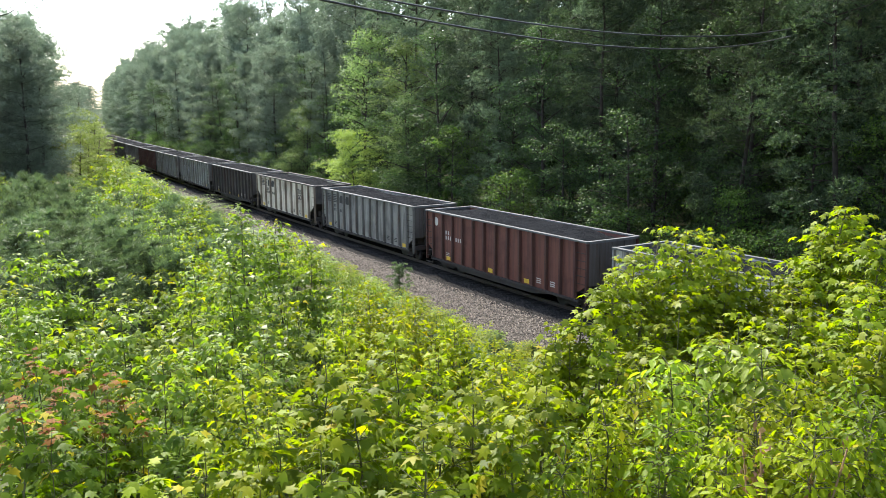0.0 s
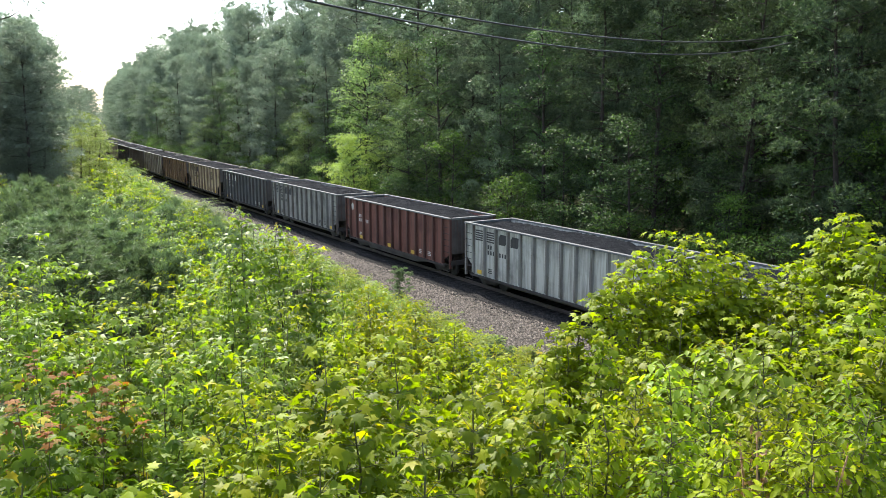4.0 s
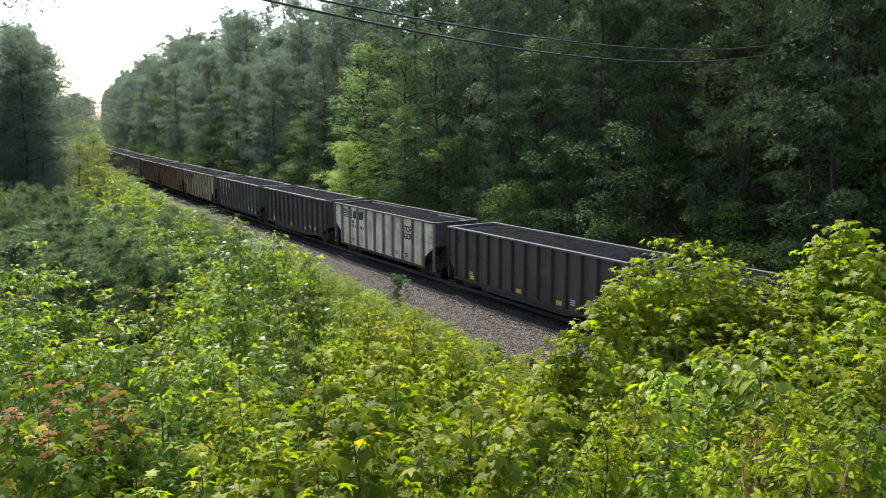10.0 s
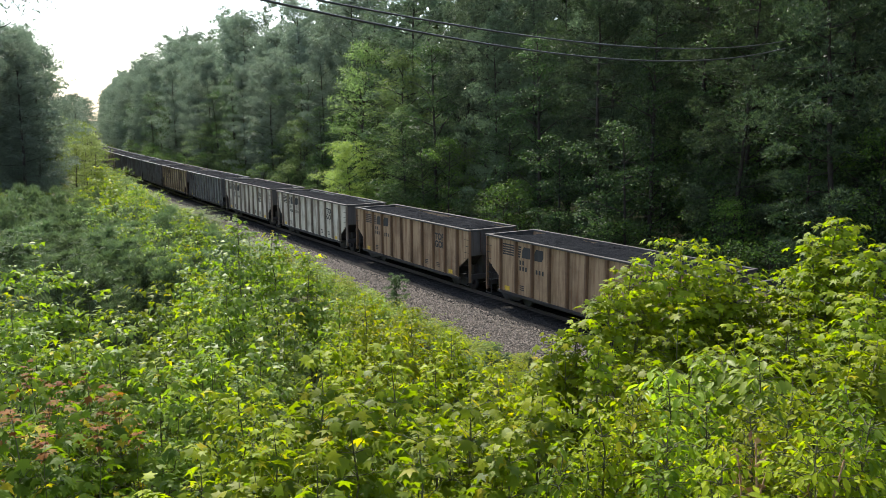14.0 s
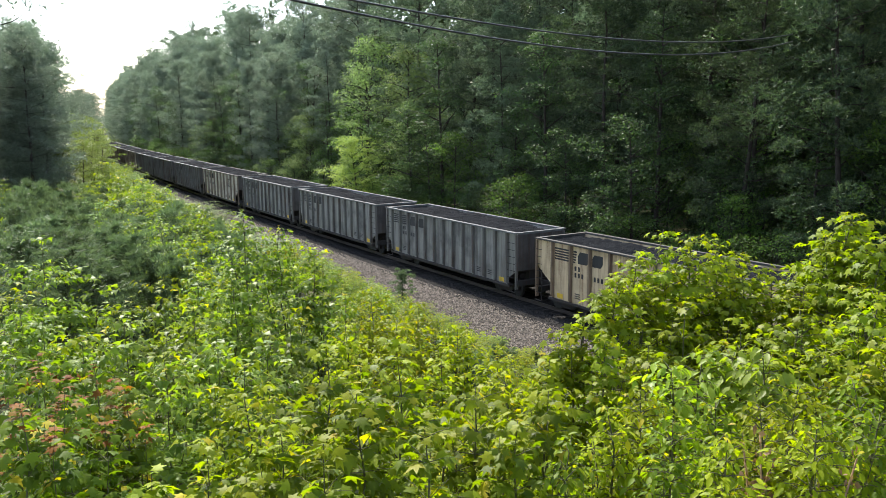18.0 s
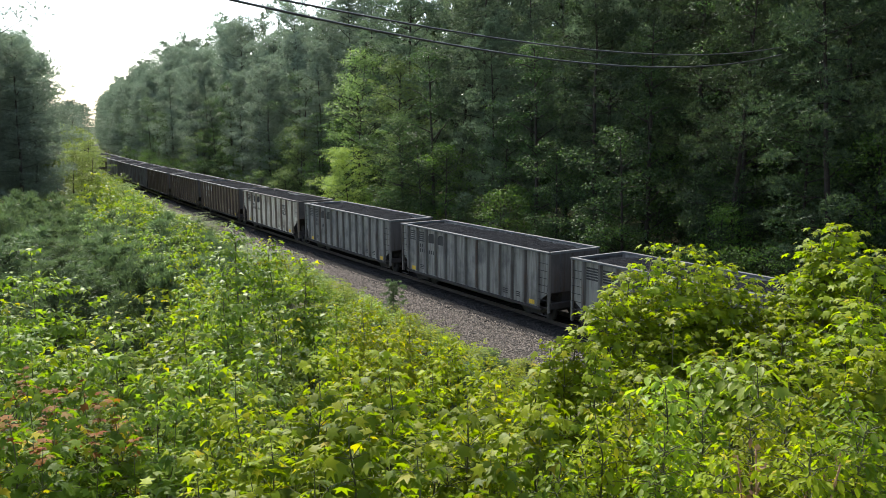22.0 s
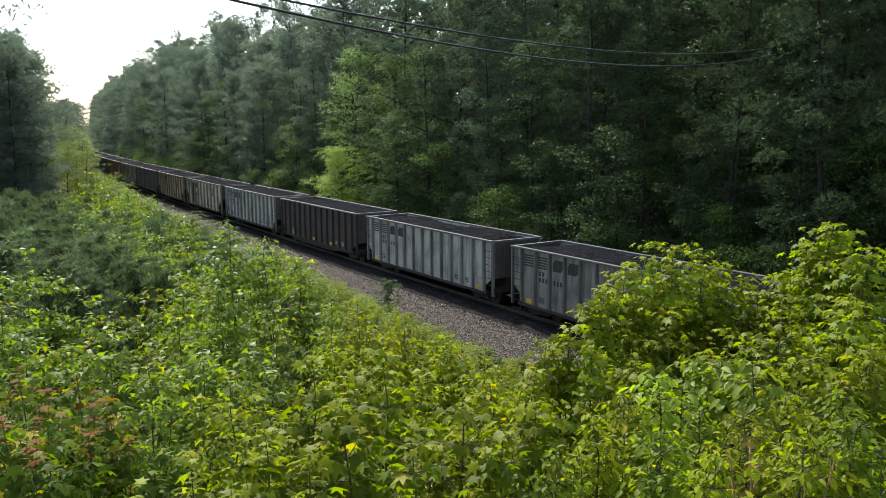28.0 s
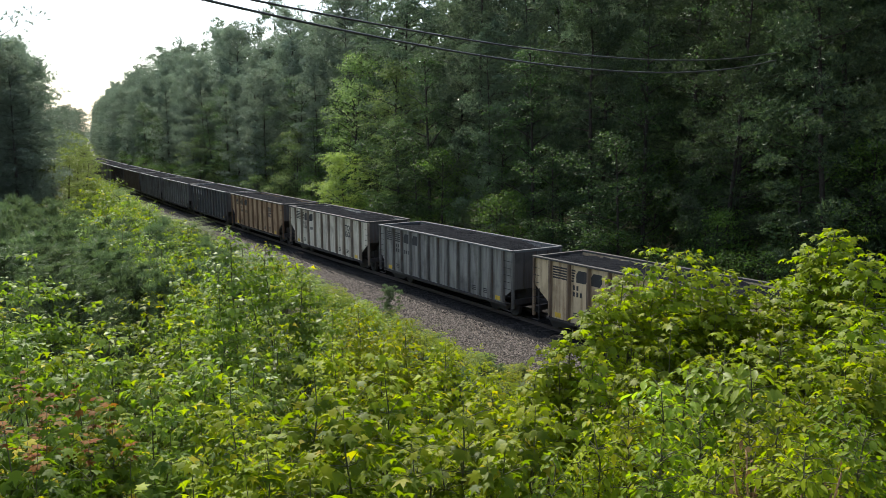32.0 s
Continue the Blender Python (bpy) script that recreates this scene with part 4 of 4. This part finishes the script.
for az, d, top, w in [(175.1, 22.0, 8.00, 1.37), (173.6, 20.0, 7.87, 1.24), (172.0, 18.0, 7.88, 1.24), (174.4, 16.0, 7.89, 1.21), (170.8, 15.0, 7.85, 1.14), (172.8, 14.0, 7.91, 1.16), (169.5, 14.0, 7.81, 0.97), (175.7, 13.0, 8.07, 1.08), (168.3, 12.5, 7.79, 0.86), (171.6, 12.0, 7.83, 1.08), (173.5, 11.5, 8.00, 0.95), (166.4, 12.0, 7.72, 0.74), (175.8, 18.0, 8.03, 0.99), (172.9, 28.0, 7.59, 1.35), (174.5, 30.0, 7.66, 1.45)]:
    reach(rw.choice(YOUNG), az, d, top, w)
x, y, z = on_track(-37.6, 5.8)
YOUNG[1].put(stand(x, y, 0.4, 0.68, 0, 1.3), "small young pine at the edge of the ballast")


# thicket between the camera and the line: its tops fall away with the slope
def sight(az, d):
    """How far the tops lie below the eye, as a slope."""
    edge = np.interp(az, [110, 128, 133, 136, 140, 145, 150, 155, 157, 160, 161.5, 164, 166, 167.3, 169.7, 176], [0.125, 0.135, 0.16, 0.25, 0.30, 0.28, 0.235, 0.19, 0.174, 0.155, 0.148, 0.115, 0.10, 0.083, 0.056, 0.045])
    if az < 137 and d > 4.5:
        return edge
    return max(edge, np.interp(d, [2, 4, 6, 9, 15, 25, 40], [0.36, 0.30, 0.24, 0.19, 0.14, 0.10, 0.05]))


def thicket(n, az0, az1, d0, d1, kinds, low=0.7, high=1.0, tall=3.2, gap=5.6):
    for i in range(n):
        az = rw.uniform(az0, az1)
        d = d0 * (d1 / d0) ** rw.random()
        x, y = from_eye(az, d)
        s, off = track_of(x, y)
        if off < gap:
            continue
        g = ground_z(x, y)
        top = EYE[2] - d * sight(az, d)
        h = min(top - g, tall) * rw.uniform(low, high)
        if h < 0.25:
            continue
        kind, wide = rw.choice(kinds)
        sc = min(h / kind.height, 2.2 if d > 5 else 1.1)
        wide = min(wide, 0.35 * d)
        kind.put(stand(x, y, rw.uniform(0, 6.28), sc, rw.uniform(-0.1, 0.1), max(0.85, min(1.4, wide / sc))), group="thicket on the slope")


NEAR = [(GUM[0], 0.95), (GUM[1], 0.95), (GUM[2], 0.95), (HERB[0], 1.0), (HERB[1], 1.0), (MIDS[1], 0.9)]
MIDDLE = [(MID[0], 1), (MID[1], 1), (MID[2], 1), (MIDS[0], 1.0), (MIDS[1], 1.0), (GUM[2], 1), (MOUND[0], 1.0)]
FAR = [(YOUNG[0], 1.2), (YOUNG[1], 1.2), (YOUNG[2], 1.2), (YOUNG[1], 1.2), (MIDS[2], 1.4), (MID[0], 1.3)]
thicket(34, 116, 180, 2.9, 4.8, NEAR, 0.2, 0.5)
thicket(26, 113, 131, 2.5, 4.4, [(HERB[0], 1.3), (HERB[1], 1.2), (HERB[0], 1.2), (MIDS[1], 1.0)], 0.6, 0.95)
thicket(60, 114, 180, 4.2, 9, NEAR[3:] + MIDDLE, 0.15, 0.45)
thicket(80, 138, 180, 8, 26, MIDDLE, 0.25, 0.7)
thicket(24, 110, 128, 5.4, 9, [(MOUND[0], 1.1), (MOUND[1], 1.1)], 0.6, 0.85, 4.5)
thicket(25, 112, 138, 9, 24, MIDDLE, 0.7, 1.0)
thicket(140, 162, 180, 14, 95, FAR, 0.8, 1.05, 4.6)
thicket(90, 140, 162, 18, 45, [(BRUSH[0], 1.3), (BRUSH[1], 1.3), (MID[1], 1.1), (MID[0], 1.1), (YOUNG[0], 1.2), (YOUNG[2], 1.2), (MIDS[0], 1.3)], 0.6, 1.05, 2.6, 5.2)
thicket(80, 154, 176, 30, 135, [(MIDS[2], 1.5), (MIDS[2], 1.5), (MID[1], 1.3), (SHRUBS[3], 1.2)], 0.7, 1.0, 4.0, 5.6)
# plants along the foot of the ballast
s = -24.0
while s > -215:
    for off in (rw.uniform(5.0, 6.0) if s > -50 else rw.uniform(4.4, 5.4), rw.uniform(5.8, 7.4), rw.uniform(7.2, 9.5)):
        x, y, z = on_track(s + rw.uniform(-1, 1), off)
        az, d = math.degrees(math.atan2(y - EYE[1], x - EYE[0])), math.hypot(x - EYE[0], y - EYE[1])
        h = min(EYE[2] - d * sight(az, d) - ground_z(x, y), 4.5) * rw.uniform(0.8, 1.05)
        if h > 0.3:
            kind = rw.choice((BRUSH[0], BRUSH[1], BRUSH[0], MIDS[1], HERB[0], HERB[2]) if d < 60 else (MIDS[2], MIDS[2], SHRUBS[3], MID[1]))
            kind.put(stand(x, y, rw.uniform(0, 6.28), h / kind.height, 0, max(0.8, 1.5 * kind.height / h) if h < 2 else 1.1), group="plants along the ballast")
    s -= 1.0 + (-s) * 0.012

# a pine close by, of which only the lower boughs come into view
x, y = from_eye(177.4, 40)
pine("pine_tree", "tall pine whose lower boughs hang over the thicket", 29, 25.0, 3.9, 44, 4, 14, 9, 0.28, 0.41).put(stand(x, y, 1.1, 1.0, 0, 1.0))


def dead_stalk(seed):
    """A dry brown stalk with a ragged seed head."""
    r = np.random.default_rng(seed)
    root = plant("dead_stalk", "dry brown stalk with a ragged seed head", "dead stalk")
    pts = stem_line(r, 1.6, 0.10, 6)
    part("stem", Build().tube(pts, [0.008 * (1 - 0.1 * i) for i in range(7)], 5).mesh("stem", M_STRAW, True), root)
    n = 130
    t = r.uniform(0.55, 1.0, n)
    base = np.array([on_line(pts, min(a, 0.999)) for a in t]) + r.normal(0, 0.012, (n, 3))
    out = r.normal(0, 0.6, (n, 3)) + np.array([0, 0, 0.5])
    part("seed_head", np_mesh("seed_head", *scatter(kite_leaf(), base, out, r.normal(0, 1, (n, 3)), r.uniform(0.012, 0.03, n)), M_STRAW), root)
    return Kind(root)


STALK = [dead_stalk(201), dead_stalk(202)]
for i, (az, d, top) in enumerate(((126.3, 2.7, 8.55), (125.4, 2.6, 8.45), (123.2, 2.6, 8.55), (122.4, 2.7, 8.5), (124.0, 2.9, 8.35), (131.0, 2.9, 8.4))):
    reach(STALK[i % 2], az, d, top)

# ---- overhead cables ----
def cable(a, b, drop, radius, label):
    c = bpy.data.curves.new("overhead_cable", "CURVE")
    c.dimensions, c.bevel_depth, c.bevel_resolution = "3D", radius, 2
    sp = c.splines.new("POLY")
    n = 60
    sp.points.add(n)
    for i in range(n + 1):
        t = -1.2 + 2.2 * i / n
        p = Vector(a).lerp(Vector(b), t)
        sp.points[i].co = (p.x, p.y, p.z + drop * (t * t - t), 1)
    c.materials.append(M_CABLE)
    tagged(new("overhead_cable", c), label, "cable", "overhead cables")


cable((-12.12, -19.53, 11.25), (-19.67, 1.26, 12.29), 1.600, 0.017, "black overhead cable slung across the line")
cable((-12.12, -19.53, 11.04), (-19.67, 1.26, 12.02), 1.980, 0.019, "thicker black overhead cable slung across the line")


# ---- coal cars ----
HALF, TOP, SILL = 6.48 + 0.81, 3.55, 0.68
PAINTED = ("side_sheet",)
DUSTY_SHADED = ("rib", "corner_post")
PRINTED = ("stripes", "emblem", "number_print", "small_print")


def text_mesh(words, size, material):
    c = bpy.data.curves.new("words", "FONT")
    c.body, c.size, c.extrude, c.space_line, c.offset = words, size, 0.003, 0.85, 0.02
    ob = new("words", c)
    me = bpy.data.meshes.new_from_object(ob.evaluated_get(bpy.context.evaluated_depsgraph_get()))
    bpy.data.objects.remove(ob)
    me.materials.clear()
    me.materials.append(material)
    return me


def coal_mesh(seed):
    r = np.random.default_rng(seed)
    b, nx, ny = Build(), 72, 16
    ph = r.uniform(0, 50)
    for i in range(nx + 1):
        for j in range(ny + 1):
            x, y = (HALF - 0.08) * (2 * i / nx - 1), 1.44 * (2 * j / ny - 1)
            z = TOP - 0.12 + 0.10 * (1 - (y / 1.44) ** 2) - 0.55 * max(0, (abs(x) - HALF + 1.1) / 1.1) ** 1.3
            z += 0.20 * noise.noise((x * 0.45 + ph, y * 0.5, 0)) + 0.09 * noise.noise((x * 2.3 + ph, y * 2.3, 3)) + r.uniform(-0.025, 0.025)
            b.v.append((x, y, z))
    b.f += [(i * (ny + 1) + j, (i + 1) * (ny + 1) + j, (i + 1) * (ny + 1) + j + 1, i * (ny + 1) + j + 1) for i in range(nx) for j in range(ny)]
    return b.mesh("coal", M_COAL)


COALS = [coal_mesh(i) for i in range(3)]


def mirrored(me):
    """The same mesh for the other side of a car."""
    other = me.copy()
    n = len(other.vertices)
    co = np.empty(n * 3, np.float32)
    other.vertices.foreach_get("co", co)
    co = co.reshape(-1, 3)
    co[:, 1] *= -1
    other.vertices.foreach_set("co", co.ravel())
    other.flip_normals()
    return other


def bogie(car, x):
    g = part("bogie", Build().box(-0.16, 0.16, -0.95, 0.95, 0.42, 0.66).mesh("bolster", M_STEEL), car, "", Matrix.Translation((x, 0, 0)))
    frame_poly = [(-1.15, 0.36), (-1.2, 0.60), (-0.55, 0.66), (-0.3, 0.78), (0.3, 0.78), (0.55, 0.66), (1.2, 0.60), (1.15, 0.36), (0.75, 0.40), (0.4, 0.20), (-0.4, 0.20), (-0.75, 0.40)]
    for y in (-1.02, 0.90):
        part("side_frame", Build().slab(frame_poly, y, y + 0.12).mesh("side_frame", M_STEEL), g)
    for wx in (-0.89, 0.89):
        for wy in (-0.76, 0.76):
            b = Build().wheel((wx, wy, 0.457), 0.457, 0.13).wheel((wx, wy * 1.09, 0.457), 0.16, 0.10, 12)
            b.wheel((wx, wy * 0.93, 0.457), 0.485, 0.03)
            part("wheel", b.mesh("wheel", M_STEEL), g)
        part("axle", Build().tube([(wx, -0.7, 0.457), (wx, 0.7, 0.457)], [0.08, 0.08], 8).mesh("axle", M_STEEL), g)


def coal_car(label, panels, notch, logo, words, plates, fishbelly=False):
    """A coal gondola: ribbed sides with cut corners over the bogies, chords, end walls, ladders, sloped end floors, and its load."""
    car = tagged(new("coal_car"), label, "coal car", "cars of the coal train")
    nw, nh = notch
    bay = nw + 0.05
    rung = 0.55 if words else bay
    x1 = HALF - 0.02
    sheet = [(-x1, TOP - 0.1), (-x1, SILL + nh), (-x1 + nw * 0.3, SILL + nh * 0.80), (-x1 + nw, SILL + nh * 0.42), (-x1 + nw, SILL), (x1 - nw, SILL), (x1 - nw, SILL + nh * 0.42), (x1 - nw * 0.3, SILL + nh * 0.80), (x1, SILL + nh), (x1, TOP - 0.1)]
    side = Build().slab(sheet, -1.50, -1.46).mesh("side_sheet", M_STEEL)
    rib = Build()
    for z0, z1, d in ((SILL + 0.05, TOP - 0.10, 0.15),):
        rib.v += [(-0.075, -1.502, z0), (0.075, -1.502, z0), (0.05, -1.502 - d, z0 + 0.12), (-0.05, -1.502 - d, z0 + 0.12),
                  (-0.075, -1.502, z1), (0.075, -1.502, z1), (0.05, -1.502 - d, z1), (-0.05, -1.502 - d, z1)]
        rib.f += [(0, 1, 2, 3), (7, 6, 5, 4), (3, 2, 6, 7), (0, 3, 7, 4), (1, 5, 6, 2)]
    rib = rib.mesh("rib", M_STEEL)
    chord = Build().box(-HALF, HALF, -1.66, -1.46, TOP - 0.08, TOP).mesh("top_chord", M_DARK_CHORD if words else M_CHORD)
    sill = Build().box(-HALF + nw - 0.2, HALF - nw + 0.2, -1.60, -1.44, SILL - 0.06, SILL + 0.05)
    if fishbelly:
        sill.slab([(-4.6, SILL - 0.06), (-3.2, SILL - 0.30), (3.2, SILL - 0.30), (4.6, SILL - 0.06)], -1.52, -1.46)
    sill = sill.mesh("side_sill", M_STEEL)
    post = Build().box(-0.05, 0.05, -1.60, -1.46, SILL - 0.1, TOP - 0.12).mesh("corner_post", M_STEEL)
    ladder = Build()
    for i in range(7):
        z = SILL + 0.12 + i * 0.36
        ladder.box(0.05, rung - 0.06, -1.60, -1.575, z, z + 0.022)
    ladder.box(rung - 0.08, rung - 0.05, -1.60, -1.55, SILL - 0.25, SILL + 1.3)
    ladder.box(0.03, rung - 0.05, -1.60, -1.56, SILL - 0.28, SILL - 0.24)
    ladder = ladder.mesh("ladder", M_STEEL)
    step = (2 * HALF - 2 * bay) / panels
    for sgn, other in ((1, False), (-1, True)):
        g = mirrored if other else (lambda m: m)
        part("side_sheet", g(side), car)
        rm, pm, lm, cm, sm = g(rib), g(post), g(ladder), g(chord), g(sill)
        for i in range(panels + 1):
            part("rib", rm, car, "", Matrix.Translation((-HALF + bay + i * step, 0, 0)))
        part("top_chord", cm, car)
        part("side_sill", sm, car)
        for e in (-1, 1):
            part("corner_post", pm, car, "", Matrix.Translation((e * (HALF - 0.05), 0, 0)))
        for x in (-HALF, HALF - rung):
            tagged(part("ladder", lm, car, "", Matrix.Translation((x, 0, 0))), kind="stuff")
    wall = Build().box(-0.04, 0.04, -1.46, 1.46, SILL + nh - 0.1, TOP - 0.1)
    for y in (-0.75, 0.0, 0.75):
        wall.box(-0.1, 0.1, y - 0.06, y + 0.06, SILL + nh, TOP - 0.12)
    wall = wall.mesh("end_wall", M_END)
    cap = Build().box(-0.09, 0.09, -1.45, 1.45, TOP - 0.13, TOP - 0.012).mesh("end_chord", M_DARK_CHORD if words else M_CHORD)
    for e in (-1, 1):
        part("end_wall", wall, car, "", Matrix.Translation((e * (HALF - 0.10), 0, 0)))
        part("end_chord", cap, car, "", Matrix.Translation((e * (HALF - 0.09), 0, 0)))
        a, b2 = e * (HALF - 0.1), e * (HALF - nw - 0.6)
        part("slope_sheet", Build().slab([(a, SILL + nh - 0.1), (a, SILL + nh), (b2, SILL + 0.2), (b2, SILL + 0.1)], -1.455, 1.455).mesh("slope_sheet", M_STEEL), car)
        part("end_sill", Build().box(e * HALF - 0.12, e * HALF + 0.12, -1.5, 1.5, SILL + 0.1, SILL + 0.36).mesh("end_sill", M_STEEL), car)
        part("coupler", Build().box(min(e * (HALF - 0.4), e * (HALF + 0.55)), max(e * (HALF - 0.4), e * (HALF + 0.55)), -0.11, 0.11, 0.76, 0.98).box(min(e * (HALF + 0.5), e * (HALF + 0.8)), max(e * (HALF + 0.5), e * (HALF + 0.8)), -0.19, 0.19, 0.70, 1.02).mesh("coupler", M_STEEL), car)
        tagged(part("brake_gear", Build().box(e * (HALF - 1.15), e * (HALF - 0.55), -0.9, -0.4, SILL + 0.35, SILL + 0.75).wheel((e * (HALF - 0.85), 0.55, SILL + 0.55), 0.22, 0.7, 10).mesh("brake_gear", M_STEEL), car), kind="stuff")
        # Unseen; built as a solid block so no light shows through the cut corners.
        part("shear_plate", Build().slab([(e * (HALF - 0.15), SILL + 0.05), (e * (HALF - 0.15), SILL + nh - 0.12), (e * (HALF - nw - 0.6), SILL + 0.1), (e * (HALF - nw - 0.6), SILL + 0.05)], -0.62, 0.62).mesh("shear_plate", M_STEEL), car)
        bogie(car, e * (HALF - 1.75))
    part("centre_sill", Build().box(-HALF + 0.2, HALF - 0.2, -0.2, 0.2, 0.62, 1.0).mesh("centre_sill", M_STEEL), car)
    tub = Build().slab([(-HALF + nw + 0.9, SILL + 0.16), (-HALF + 3.4, 0.42), (HALF - 3.4, 0.42), (HALF - nw - 0.6, SILL + 0.16)], -1.2, 1.2)
    part("floor_tub", tub.mesh("floor_tub", M_STEEL), car)
    part("coal_load", COALS[0], car, "heaped black coal")
    y = -1.503
    p0 = lambda i: -HALF + bay + i * step
    if logo:
        b = Build()
        zc = TOP - 0.62
        for k in range(5):
            z = zc + 0.26 - k * 0.125
            for i, end in ((0, 0.92), (1, 0.28 - 0.02 * k if words else 0.9)):
                b.box(p0(i) + 0.11, p0(i) + step * end, y - 0.006, y, z - 0.038, z + 0.038)
        part("stripes", b.mesh("stripes", M_LETTER), car)
        for x, w in (((p0(1) + step * 0.33, step * 0.57), (p0(2) + 0.10, step * 0.52)) if words else ((p0(2) + 0.16, step * 0.66), (p0(3) + 0.16, step * 0.66))):
            b = Build().slab([(x, zc - 0.27), (x + w * 0.8, zc - 0.27), (x + w, zc - 0.1), (x + w, zc + 0.29), (x + w * 0.2, zc + 0.29), (x, zc + 0.1)], y - 0.006, y)
            part("emblem", b.mesh("emblem", M_LETTER), car, "plain dark emblem shape")
    else:
        part("emblem", Build().slab([(p0(0) + 0.05 + 0.2 * (1 + math.cos(a)), TOP - 0.62 + 0.26 * math.sin(a)) for a in [radians(30 * k) for k in range(12)]], y - 0.006, y).mesh("emblem", M_PALE), car, "pale round emblem shape")
    b = Build()
    for i, n, z in ((1, 2, TOP - 1.15), (2, 3, TOP - 1.45), (1, 3, TOP - 1.45)):
        for k in range(n):
            x = p0(i) + 0.22 + k * 0.24
            b.box(x, x + 0.13, y - 0.006, y, z - 0.11, z + 0.11)
    tagged(part("number_print", b.mesh("number_print", M_LETTER if logo else M_PALE), car, "bars in place of the car's number"), kind="stuff")
    b = Build()
    for i in (1, panels - 3, panels - 2):
        for k in range(3):
            b.box(p0(i) + 0.25, p0(i) + 0.62, y - 0.006, y, SILL + 0.30 + k * 0.1, SILL + 0.35 + k * 0.1)
    tagged(part("small_print", b.mesh("small_print", M_LETTER if logo else M_PALE), car, "bars in place of small print"), kind="stuff")
    if words:
        me = text_mesh("TOP\nGON", 0.53, M_LETTER)
        tagged(part("words", me, car, "black stencilled words", Matrix.Translation((p0(panels - 2) + 0.10, y - 0.004, TOP - 0.95)) @ Matrix.Rotation(radians(90), 4, "X")), kind="stuff")
    for i in plates:
        part("reflector", Build().box(p0(i) + 0.3, p0(i) + 0.72, y - 0.012, y, SILL + 0.12, SILL + 0.34).mesh("reflector", M_YELLOW), car, "yellow reflector plate")
    return car


def paint(car, coat, load):
    for o in car.children:
        stem = o.name.split(".")[0]
        if stem in PAINTED:
            o.material_slots[0].link = "OBJECT"
            o.material_slots[0].material = M_PAINT[coat]
        elif stem in DUSTY_SHADED:
            o.material_slots[0].link = "OBJECT"
            o.material_slots[0].material = M_RIB[coat]
        elif stem in PRINTED and coat in ("brown", "dark"):
            o.material_slots[0].link = "OBJECT"
            o.material_slots[0].material = M_PALE
        elif stem in ("emblem", "number_print") and coat == "black":
            o.material_slots[0].link = "OBJECT"
            o.material_slots[0].material = M_RIB["black"]
        elif stem == "coal_load":
            o.data = COALS[load]


GONS = {
    "hopper": coal_car("", 9, (1.25, 1.5), True, True, (0, 8)),
    "gon": coal_car("", 12, (0.78, 0.95), True, False, (0, 11)),
    "plain": coal_car("", 12, (0.78, 0.85), False, False, (1, 5, 8), True),
}
LOOKS = {
    "C": ("hopper", "cream", "cream coal car with rust streaks, heaped with coal"),
    "W": ("hopper", "white", "off-white coal car with sooty stains, heaped with coal"),
    "T": ("hopper", "tan", "rusty tan coal car with dark corners, heaped with coal"),
    "G": ("gon", "grey", "weathered grey ribbed coal car heaped with coal"),
    "L": ("gon", "light", "light grey ribbed coal car heaped with coal"),
    "B": ("gon", "brown", "dusty brown-grey ribbed coal car heaped with coal"),
    "D": ("gon", "dark", "dark grey ribbed coal car heaped with coal"),
    "K": ("plain", "black", "sooty black-brown ribbed coal car heaped with coal"),
    "R": ("plain", "red", "oxide red ribbed coal car heaped with coal"),
}
TRAIN = "GL" + "RGWKLLRGDCTWBKWKDCTTWWGCGGGWGGGWBBBGGLKLWCGWTDGGBKGDCGKG"
FIRST = -2


def travelled(t):
    """Metres along the line of the first full car's tail, t seconds into the clip."""
    return -42.8 + 21.3175 * t + 0.00438 * t * t - 0.000339 * t ** 3


def car_pose(n, t):
    s = travelled(t) - n * PITCH + PITCH / 2
    x, y, z = on_track(s)
    return Matrix.Translation((x, y, z)) @ Matrix.Rotation(CURVE * s, 4, "Z") @ Matrix.Rotation(-math.atan(GRADE), 4, "Y")


train, fresh = [], set(GONS)
for k, code in enumerate(TRAIN):
    form, coat, label = LOOKS[code]
    n = FIRST + k
    if form in fresh:
        fresh.discard(form)
        car = GONS[form]
    else:
        car = copy_thing(GONS[form], car_pose(n, 0))
    car["label"] = label
    paint(car, coat, k % 3)
    if k == 42:
        car["label"] = "off-white coal car with large black soot blotches, heaped with coal"
        blot = random.Random(42)
        for x, z0, z1, w in ((-4.35, SILL + 0.15, TOP - 0.35, 0.42), (-3.0, SILL + 0.05, TOP - 1.5, 0.16), (-1.5, SILL + 1.1, TOP - 0.9, 0.10)):
            edge = [z0 + (z1 - z0) * i / 9 for i in range(10)]
            ring = [(x + w * blot.uniform(0.6, 1.1), z) for z in edge] + [(x - w * blot.uniform(0.6, 1.1), z) for z in reversed(edge)]
            part("soot_blotch", Build().slab(ring, -1.508, -1.502).mesh("soot_blotch", M_LETTER), car, "black soot blotch with ragged edges")
    train.append((n, car))


def motions():
    for n, car in train:
        walk(car, [(t, car_pose(n, t)) for t in (0, 2, 4, 6, 8, 10, 12, 14, 16, 18, 20, 22, 24, 26, 28, 30, 32)])
    for i, ob in enumerate(SWAYING):
        loc, rot, size = ob.matrix_basis.decompose()
        rows = []
        for k in range(65):
            t = k * 0.5
            lean = 0.006 * math.sin(2.3 * t + i * 1.7) + 0.004 * math.sin(1.1 * t + i)
            rows.append((t, Matrix.Translation(loc) @ Matrix.Rotation(lean, 4, "Y") @ Matrix.Rotation(lean * 0.5, 4, "X") @ rot.to_matrix().to_4x4()))
        walk(ob, rows)


motions()
